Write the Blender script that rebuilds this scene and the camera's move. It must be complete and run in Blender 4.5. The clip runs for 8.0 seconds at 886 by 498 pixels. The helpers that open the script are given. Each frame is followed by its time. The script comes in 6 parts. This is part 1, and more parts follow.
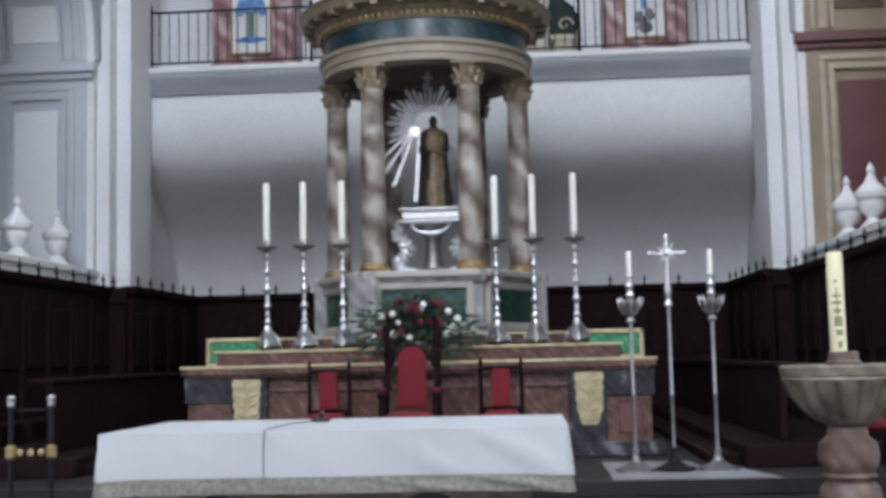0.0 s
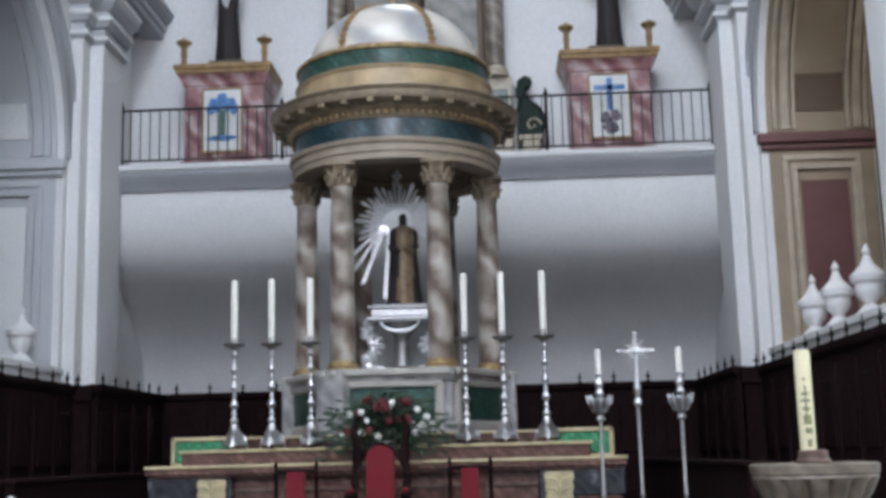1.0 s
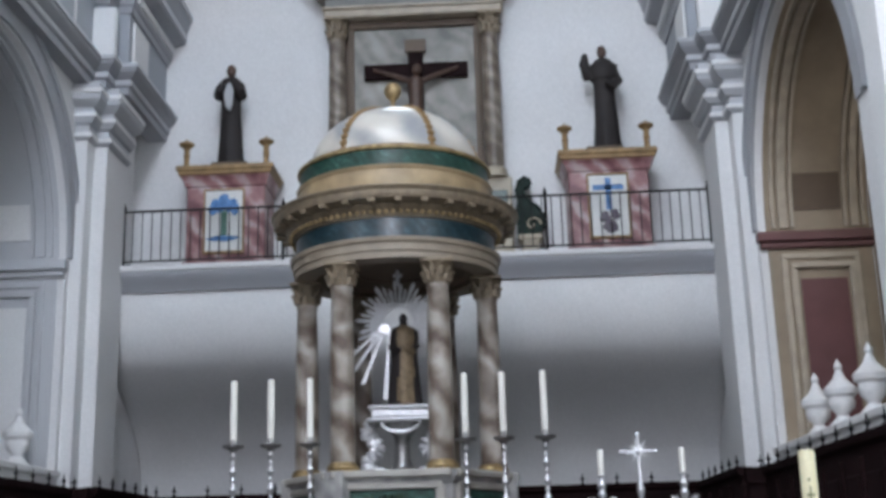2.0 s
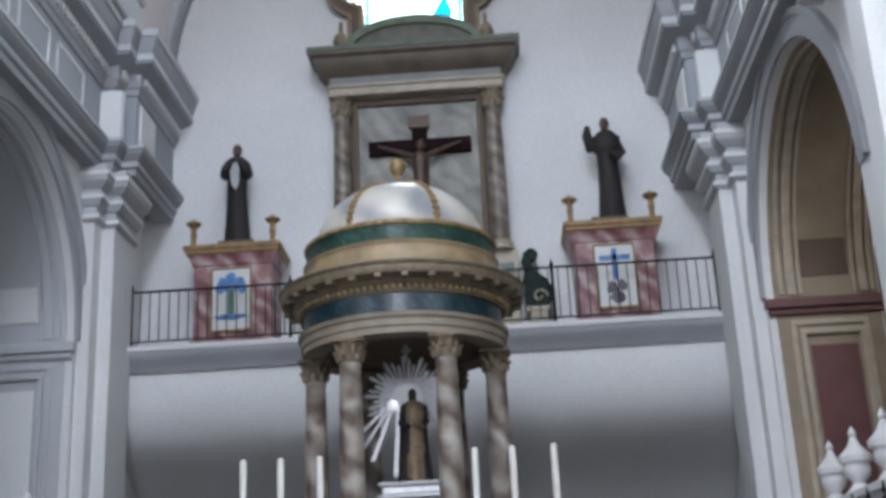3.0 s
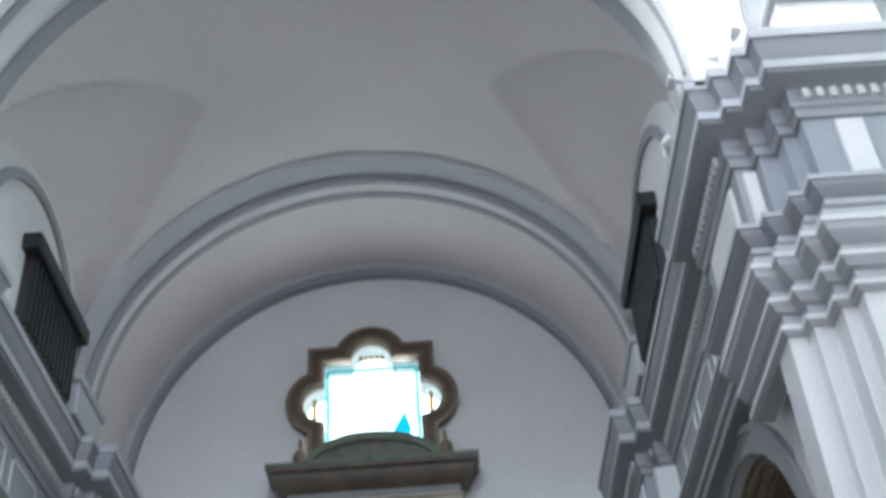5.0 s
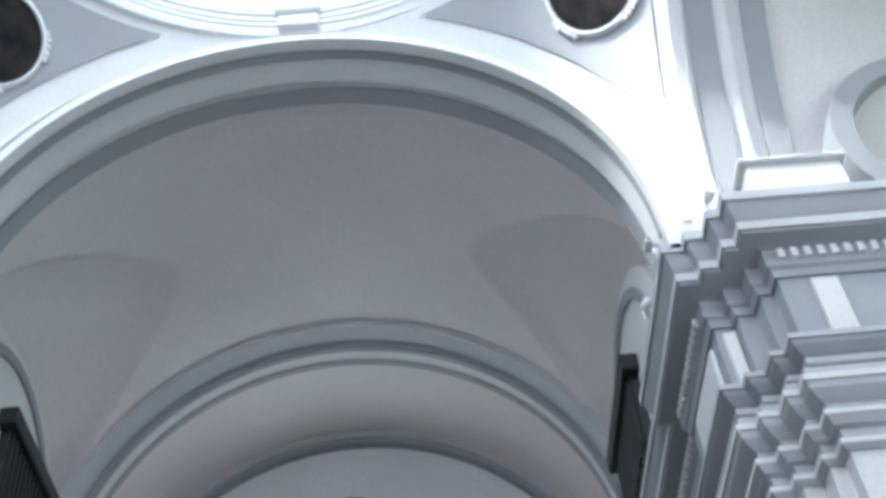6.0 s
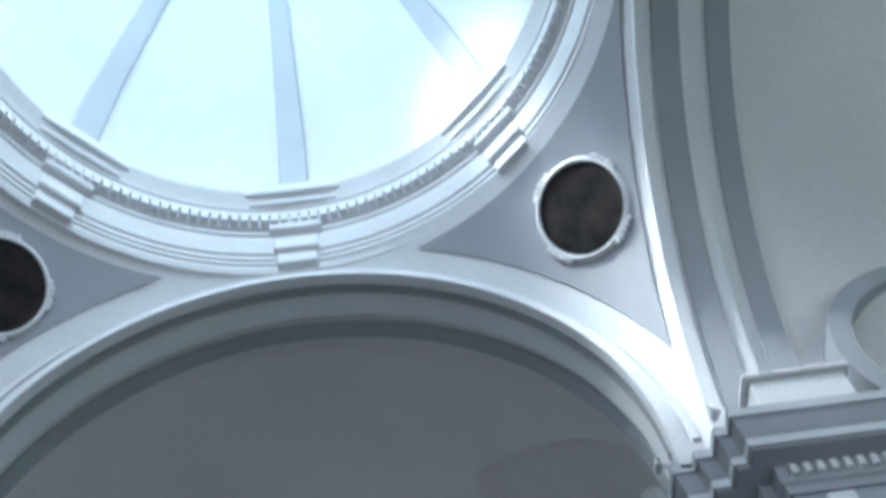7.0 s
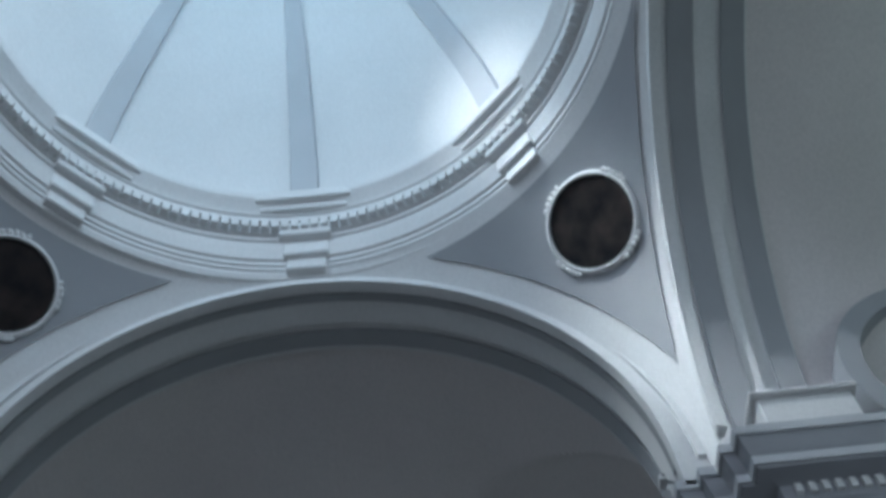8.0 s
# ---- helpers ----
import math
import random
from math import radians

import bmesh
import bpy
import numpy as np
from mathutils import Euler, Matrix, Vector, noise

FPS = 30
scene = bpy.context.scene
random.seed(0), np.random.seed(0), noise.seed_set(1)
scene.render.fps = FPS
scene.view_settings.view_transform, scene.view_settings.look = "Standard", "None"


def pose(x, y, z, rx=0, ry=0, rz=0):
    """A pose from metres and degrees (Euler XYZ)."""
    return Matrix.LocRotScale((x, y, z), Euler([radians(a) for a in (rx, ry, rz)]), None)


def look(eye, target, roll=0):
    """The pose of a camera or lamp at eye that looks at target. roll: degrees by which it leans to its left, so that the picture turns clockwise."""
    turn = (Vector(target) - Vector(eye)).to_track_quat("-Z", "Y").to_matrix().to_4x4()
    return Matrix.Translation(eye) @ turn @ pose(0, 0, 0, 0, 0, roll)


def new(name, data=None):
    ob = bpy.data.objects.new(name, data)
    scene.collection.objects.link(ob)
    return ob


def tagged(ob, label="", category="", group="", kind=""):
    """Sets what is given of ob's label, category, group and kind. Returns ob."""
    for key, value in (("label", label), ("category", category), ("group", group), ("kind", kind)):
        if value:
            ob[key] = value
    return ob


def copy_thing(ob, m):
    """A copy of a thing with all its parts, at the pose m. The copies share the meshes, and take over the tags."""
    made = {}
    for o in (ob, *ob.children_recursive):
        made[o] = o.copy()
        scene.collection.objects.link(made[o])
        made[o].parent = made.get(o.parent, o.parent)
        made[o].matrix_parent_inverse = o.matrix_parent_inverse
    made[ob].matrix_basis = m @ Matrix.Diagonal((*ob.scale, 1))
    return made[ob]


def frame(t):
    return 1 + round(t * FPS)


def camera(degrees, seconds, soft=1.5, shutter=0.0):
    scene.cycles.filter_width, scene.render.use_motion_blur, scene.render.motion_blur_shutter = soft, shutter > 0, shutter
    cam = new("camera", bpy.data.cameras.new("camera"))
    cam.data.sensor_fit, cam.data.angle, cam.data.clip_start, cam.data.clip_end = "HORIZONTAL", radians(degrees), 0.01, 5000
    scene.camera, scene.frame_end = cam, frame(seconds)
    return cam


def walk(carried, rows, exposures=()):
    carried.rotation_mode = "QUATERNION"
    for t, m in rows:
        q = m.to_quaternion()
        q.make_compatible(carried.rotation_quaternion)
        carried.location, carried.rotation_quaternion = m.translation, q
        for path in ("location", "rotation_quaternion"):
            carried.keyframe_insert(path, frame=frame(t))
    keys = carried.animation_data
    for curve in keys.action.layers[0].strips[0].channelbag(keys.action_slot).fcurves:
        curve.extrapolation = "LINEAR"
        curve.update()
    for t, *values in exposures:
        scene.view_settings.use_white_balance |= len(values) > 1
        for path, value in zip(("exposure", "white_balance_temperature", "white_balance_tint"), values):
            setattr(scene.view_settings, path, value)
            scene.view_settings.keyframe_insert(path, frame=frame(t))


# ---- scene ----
cam = camera(41.12, 8.0, soft=3.5, shutter=0.35)
EYE = (1.27, 0.0, 1.6)
# seconds and the turn of the camera, which stands in one place and tilts up from the altar to the dome
TURNS = [
    (0, 95.20, 1.33, 4.13),
    (0.5, 97.24, 1.77, 3.14),
    (1, 99.89, 1.43, 2.64),
    (1.5, 102.12, 1.31, 2.54),
    (1.7, 103.22, 1.35, 2.58),
    (2.8, 107.60, 2.55, 3.26),
    (3, 108.32, 2.67, 3.37),
    (3.5, 112.52, 2.92, 2.62),
    (4, 117.73, 3.30, 2.25),
    (4.5, 123.12, 3.85, 2.21),
    (5, 128.23, 3.59, 1.68),
    (5.2, 130.21, 3.87, 1.55),
    (6.3, 138.65, 5.70, 1.78),
    (6.5, 140.65, 6.18, 1.94),
    (7, 147.56, 6.52, 3.82),
    (7.5, 151.07, 5.71, 4.11),
    (8, 147.94, 5.42, 2.91),
]
# stops, kelvin and tint by which the camera brightens, darkens and tints its picture
EXPOSURES = [(0.0, 0.45, 6500, 10), (1.5, 0.35, 6500, 10), (3.0, 0.15, 6500, 10), (3.5, 0.05, 6500, 10), (4.0, -0.1, 6500, 9), (4.5, -0.25, 6450, 9), (5.0, -0.3, 6400, 8), (6.5, -0.6, 6100, 4), (7.0, -1.22, 5850, 2), (7.5, -1.85, 5800, 2), (8.0, -2.1, 5880, 3)]
walk(cam, [(t, pose(*EYE, a, b, c)) for t, a, b, c in TURNS], EXPOSURES)

# ---- light ----
world = bpy.data.worlds.new("sky")
scene.world = world
world.use_nodes = True
wn = world.node_tree.nodes
sky = wn.new("ShaderNodeTexSky")
sky.sky_type, sky.sun_disc = "NISHITA", False
sky.sun_elevation, sky.sun_rotation = radians(48), radians(115)
world.node_tree.links.new(sky.outputs["Color"], wn["Background"].inputs["Color"])
wn["Background"].inputs["Strength"].default_value = 0.12

sun = new("sun", bpy.data.lights.new("sun", "SUN"))
sun.data.energy, sun.data.angle, sun.data.color = 3.0, radians(0.5), (1.0, 0.95, 0.88)
sun.matrix_world = look((30, -15, 40), (0, 6, 10))


def area_lamp(name, eye, target, w, h, watts, colour=(0.87, 0.92, 1.06)):
    """An area lamp, in a window's opening or added where none is cut."""
    lamp = new(name, bpy.data.lights.new(name, "AREA"))
    lamp.data.shape, lamp.data.size, lamp.data.size_y = "RECTANGLE", w, h
    lamp.data.energy, lamp.data.color = watts, colour
    lamp.matrix_world = look(eye, target)
    return lamp


# area lamps for unseen, assumed windows: dome and nave behind the camera, and transepts
area_lamp("dome_window_light", (0, 1.35, 20.9), (0, 7.0, 25.5), 2.4, 1.2, 1350, (0.48, 0.79, 1.04))
# narrow lamp inside the closed dome, aimed at its bright rim
glare = area_lamp("dome_window_light", (-2.8, 2.8, 20.2), (3.35, 8.5, 19.35), 0.6, 0.8, 40, (1.0, 1.0, 1.0))
glare.data.spread = radians(22)
area_lamp("dome_window_light", (-3.2, 3.2, 20.6), (4.4, 9.2, 15.6), 1.2, 1.4, 380, (0.9, 0.97, 1.0))
# narrow beam hung under the closed dome, aimed at the south-east pendentive
beam = area_lamp("lantern_window_light", (-1.2, 4.0, 22.7), (5.25, 9.75, 14.3), 0.6, 0.6, 92, (0.95, 0.98, 1.0))
beam.data.spread = radians(18)
# fill lamp added in the chapel, where no window is built
area_lamp("chapel_fill_light", (8.4, 12.6, 9.4), (8.0, 19.6, 6.0), 1.2, 1.6, 45, (1.0, 0.95, 0.88))
area_lamp("dome_window_light", (0, 1.5, 19.8), (0, 19.5, 5.0), 3.4, 1.8, 620)
# fill lamp added behind the camera to brighten the chancel
area_lamp("nave_fill_light", (0, -11.6, 14.0), (0, 14, 7), 5.0, 4.0, 1750)
area_lamp("stained_window_light", (0, 21.0, 14.3), (0, 9, 13.2), 1.7, 1.7, 100, (0.95, 0.97, 1.0))
# fill lamps added out of view in the transepts for piers, vault and pendentives
area_lamp("transept_fill_light", (-10.2, 0.5, 7.6), (5.0, 18.0, 5.0), 2.0, 3.4, 350)
area_lamp("transept_fill_light", (10.2, 0.5, 7.6), (-5.0, 18.0, 5.0), 2.0, 3.4, 350)
area_lamp("transept_fill_light", (13.6, 4.5, 13.0), (3, 7.0, 14), 2.6, 3.4, 280, (0.78, 1.0, 0.93))
area_lamp("transept_fill_light", (-13.6, 4.5, 13.0), (5.0, 10.0, 14.5), 2.6, 3.4, 130, (0.86, 0.94, 1.04))


# ---- materials ----
def mat(name, base, rough=0.6, metal=0.0, vary=0.1, scale=3.0, bump=0.1, bump_scale=60.0, tint=None, spec=0.5):
    """A plain surface with patches at one scale, grain at a finer one, and fine relief."""
    m = bpy.data.materials.new(name)
    m.use_nodes = True
    n, l = m.node_tree.nodes, m.node_tree.links
    b = n["Principled BSDF"]
    co = n.new("ShaderNodeTexCoord")
    big, fine = n.new("ShaderNodeTexNoise"), n.new("ShaderNodeTexNoise")
    big.inputs["Scale"].default_value, big.inputs["Detail"].default_value = scale, 5
    fine.inputs["Scale"].default_value, fine.inputs["Detail"].default_value = bump_scale, 3
    l.new(co.outputs["Object"], big.inputs["Vector"])
    l.new(co.outputs["Object"], fine.inputs["Vector"])
    ramp = n.new("ShaderNodeValToRGB")
    lo = tuple(c * (1 - vary) for c in (tint or base))
    hi = tuple(min(1, c * (1 + vary * 0.6)) for c in base)
    ramp.color_ramp.elements[0].position, ramp.color_ramp.elements[0].color = 0.3, (*lo, 1)
    ramp.color_ramp.elements[1].position, ramp.color_ramp.elements[1].color = 0.7, (*hi, 1)
    l.new(big.outputs["Fac"], ramp.inputs["Fac"])
    mix = n.new("ShaderNodeMix")
    mix.data_type, mix.blend_type = "RGBA", "MULTIPLY"
    mix.inputs["Factor"].default_value = 0.25
    l.new(ramp.outputs["Color"], mix.inputs["A"])
    l.new(fine.outputs["Fac"], mix.inputs["B"])
    l.new(mix.outputs["Result"], b.inputs["Base Color"])
    bp = n.new("ShaderNodeBump")
    bp.inputs["Strength"].default_value, bp.inputs["Distance"].default_value = bump, 0.01
    l.new(fine.outputs["Fac"], bp.inputs["Height"])
    l.new(bp.outputs["Normal"], b.inputs["Normal"])
    rr = n.new("ShaderNodeMapRange")
    rr.inputs["To Min"].default_value, rr.inputs["To Max"].default_value = max(0.03, rough - 0.1), min(1, rough + 0.1)
    l.new(big.outputs["Fac"], rr.inputs["Value"])
    l.new(rr.outputs["Result"], b.inputs["Roughness"])
    b.inputs["Metallic"].default_value = metal
    b.inputs["Specular IOR Level"].default_value = spec
    return m


def marble(name, dark, light, vein, scale=3.0, rough=0.25, twist=9.0, stripe=0.25, lie=(0.5, 0.7, 0.3)):
    """Polished or painted marble: turbulent bands and a vein colour."""
    m = bpy.data.materials.new(name)
    m.use_nodes = True
    n, l = m.node_tree.nodes, m.node_tree.links
    b = n["Principled BSDF"]
    co = n.new("ShaderNodeTexCoord")
    mp = n.new("ShaderNodeMapping")
    mp.inputs["Rotation"].default_value = lie
    wave, cloud = n.new("ShaderNodeTexWave"), n.new("ShaderNodeTexNoise")
    wave.inputs["Scale"].default_value, wave.inputs["Distortion"].default_value = scale, twist
    wave.inputs["Detail"].default_value, wave.inputs["Detail Scale"].default_value = 4, 1.5
    cloud.inputs["Scale"].default_value, cloud.inputs["Detail"].default_value = scale * 2.5, 6
    l.new(co.outputs["Object"], mp.inputs["Vector"])
    l.new(mp.outputs["Vector"], wave.inputs["Vector"])
    l.new(mp.outputs["Vector"], cloud.inputs["Vector"])
    r = n.new("ShaderNodeValToRGB")
    e = r.color_ramp.elements
    e[0].position, e[0].color = 0.2, (*dark, 1)
    e[1].position, e[1].color = 0.65, (*light, 1)
    v = e.new(0.93)
    v.color = (*vein, 1)
    add = n.new("ShaderNodeMath")
    add.operation = "MULTIPLY_ADD"
    l.new(cloud.outputs["Fac"], add.inputs[0])
    add.inputs[1].default_value = 1.5
    low = n.new("ShaderNodeMath")
    low.operation = "MULTIPLY"
    low.inputs[1].default_value = stripe
    l.new(wave.outputs["Fac"], low.inputs[0])
    l.new(low.outputs[0], add.inputs[2])
    sub = n.new("ShaderNodeMath")
    sub.operation = "SUBTRACT"
    l.new(add.outputs[0], sub.inputs[0])
    sub.inputs[1].default_value = 0.32 + stripe * 0.5 - 0.1
    l.new(sub.outputs[0], r.inputs["Fac"])
    l.new(r.outputs["Color"], b.inputs["Base Color"])
    b.inputs["Roughness"].default_value = rough
    return m


PLASTER = mat("white_plaster", (0.82, 0.82, 0.82), 0.85, vary=0.05, scale=0.6, bump=0.12, bump_scale=25)
PLASTER_GREY = mat("grey_moulding_paint", (0.37, 0.38, 0.405), 0.7, vary=0.05, scale=1.0, bump=0.1, bump_scale=30)
CORNICE_GREY = mat("grey_cornice_paint", (0.4, 0.41, 0.435), 0.75, vary=0.06, scale=1.0)
FRIEZE_GREY = mat("pale_blue_grey_paint", (0.56, 0.575, 0.6), 0.75, vary=0.06, scale=1.0)
RECESS_GREY = mat("grey_panel_paint", (0.4, 0.41, 0.43), 0.8, vary=0.06, scale=1.0)
VAULT = mat("vault_plaster", (0.84, 0.79, 0.785), 0.9, vary=0.05, scale=0.5, bump=0.1, bump_scale=20)
TAN = mat("tan_painted_plaster", (0.33, 0.26, 0.185), 0.6, vary=0.2, scale=2.0)
TAN_DARK = mat("brown_painted_plaster", (0.13, 0.09, 0.06), 0.6, vary=0.2, scale=2.0)
CREAM = mat("cream_painted_moulding", (0.5, 0.44, 0.34), 0.55, vary=0.12, scale=3.0)
CREAM_STONE = mat("pale_cream_stone", (0.42, 0.4, 0.36), 0.5, vary=0.12, scale=4.0)
RED_STONE = mat("dark_red_paint", (0.15, 0.062, 0.062), 0.45, vary=0.2, scale=2.0)
FRAME_TAN = mat("tan_painted_moulding", (0.48, 0.41, 0.32), 0.55, vary=0.18, scale=4.0)
WOOD_DARK = mat("dark_stained_wood", (0.0165, 0.0072, 0.008), 0.7, vary=0.35, scale=6.0, bump=0.2, bump_scale=40, spec=0.08)
FLOOR = mat("grey_marble_floor", (0.34, 0.345, 0.35), 0.35, vary=0.2, scale=1.5)
# marble of the unseen floor, made pale to bounce light up to the vault
FLOOR_BOUNCE = mat("bounce_marble_floor", (0.55, 0.53, 0.5), 0.35, vary=0.15, scale=1.5)
IRON = mat("black_iron", (0.02, 0.02, 0.022), 0.5, 0.6, vary=0.3, scale=10)
BLACK_WOOD = mat("black_painted_wood", (0.015, 0.017, 0.018), 0.5, vary=0.3, scale=8)
GOLD = mat("gilded_wood", (0.52, 0.39, 0.2), 0.42, 0.6, vary=0.3, scale=12, bump=0.3, bump_scale=90, tint=(0.34, 0.23, 0.11))
GOLD_PALE = mat("pale_gilding", (0.56, 0.48, 0.29), 0.5, 0.3, vary=0.25, scale=10, bump=0.2)
GILT_TAN = mat("dulled_gilding", (0.23, 0.18, 0.12), 0.5, 0.3, vary=0.3, scale=12, bump=0.3, bump_scale=90)
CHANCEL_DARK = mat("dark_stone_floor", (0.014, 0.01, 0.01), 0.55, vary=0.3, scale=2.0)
OCHRE = mat("ochre_painted_wood", (0.33, 0.21, 0.095), 0.5, 0.2, vary=0.3, scale=8)
SILVER = mat("silver", (0.7, 0.7, 0.72), 0.36, 1.0, vary=0.15, scale=12, bump=0.35, bump_scale=70)
SILVER_RAY = mat("polished_silver", (0.8, 0.8, 0.82), 0.32, 0.6, vary=0.12, scale=14, bump=0.3, bump_scale=60)
SILVER_DULL = mat("tarnished_silver", (0.34, 0.33, 0.33), 0.4, 0.9, vary=0.3, scale=15, bump=0.3, bump_scale=80)
WAX = mat("white_wax", (0.82, 0.8, 0.74), 0.5, vary=0.05, scale=10)
WAX_CREAM = mat("cream_wax", (0.78, 0.72, 0.48), 0.5, vary=0.08, scale=10)
MARBLE_TAN = marble("brown_veined_marble", (0.1, 0.07, 0.052), (0.25, 0.215, 0.18), (0.37, 0.34, 0.3), 0.85, 0.3, 8.0, 0.65, (0.1, 0.75, 0.3))
MARBLE_RED = marble("red_brown_marble", (0.06, 0.028, 0.022), (0.135, 0.067, 0.053), (0.25, 0.145, 0.12), 3.0, 0.3)
MARBLE_PINK = marble("pink_painted_marble", (0.15, 0.055, 0.06), (0.31, 0.155, 0.155), (0.47, 0.37, 0.36), 0.8, 0.4, 9.0, 0.5)
MARBLE_BLACK = marble("black_marble", (0.015, 0.016, 0.02), (0.04, 0.042, 0.05), (0.2, 0.2, 0.22), 2.0, 0.25)
MARBLE_GREEN = marble("green_painted_marble", (0.008, 0.028, 0.021), (0.02, 0.06, 0.046), (0.055, 0.125, 0.1), 3.0, 0.3)
MALACHITE = marble("malachite_green", (0.01, 0.09, 0.04), (0.04, 0.26, 0.12), (0.15, 0.42, 0.25), 4.0, 0.3)
MARBLE_BLUE = marble("blue_green_painted_marble", (0.006, 0.022, 0.03), (0.015, 0.042, 0.055), (0.04, 0.085, 0.1), 3.0, 0.3)
MARBLE_GREY = marble("grey_marble", (0.2, 0.2, 0.2), (0.34, 0.335, 0.325), (0.46, 0.45, 0.43), 1.6, 0.3)
STONE_TAN = marble("tan_marble_stone", (0.095, 0.078, 0.058), (0.175, 0.145, 0.112), (0.25, 0.215, 0.175), 2.0, 0.4)
STONE_PINK = marble("rosy_marble_stone", (0.08, 0.05, 0.04), (0.15, 0.098, 0.08), (0.23, 0.16, 0.135), 2.0, 0.4)
CLOTH = mat("white_linen", (0.5, 0.51, 0.525), 0.9, vary=0.03, scale=2, bump=0.2, bump_scale=200)
LACE = mat("ecru_lace", (0.25, 0.235, 0.205), 0.9, vary=0.35, scale=30, bump=0.4, bump_scale=120)
RED_CLOTH = mat("red_velvet", (0.17, 0.004, 0.013), 0.85, vary=0.15, scale=6)
GREEN_LEAF = mat("green_leaf", (0.03, 0.06, 0.032), 0.5, vary=0.4, scale=12)
RED_PETAL = mat("dark_red_petal", (0.12, 0.01, 0.016), 0.6, vary=0.3, scale=20)
WHITE_PETAL = mat("white_petal", (0.8, 0.8, 0.76), 0.6, vary=0.08, scale=20)
SHAFT = mat("dull_metal_shaft", (0.32, 0.31, 0.31), 0.45, 0.6, vary=0.25, scale=14)
OLIVE = mat("olive_paint", (0.24, 0.25, 0.13), 0.6, vary=0.4, scale=30)
GREEN_BLACK = mat("green_black_paint", (0.014, 0.03, 0.024), 0.6, vary=0.4, scale=8, spec=0.2)
HABIT = mat("dark_brown_habit", (0.02, 0.015, 0.015), 0.7, vary=0.3, scale=5)
SKIN_WOOD = mat("dark_carved_wood", (0.09, 0.05, 0.035), 0.5, vary=0.3, scale=8)
ROBE = mat("gold_brown_brocade", (0.2, 0.145, 0.085), 0.5, 0.3, vary=0.35, scale=14, bump=0.3)
CREAM_TILE = mat("white_glazed_tile", (0.75, 0.76, 0.74), 0.2, vary=0.05, scale=4)
BLUE_GLAZE = mat("blue_glaze", (0.11, 0.25, 0.52), 0.2, vary=0.4, scale=12)
CANVAS = mat("dark_oil_painting", (0.03, 0.023, 0.021), 0.7, vary=0.6, scale=2.2, tint=(0.007, 0.012, 0.019), spec=0.1)


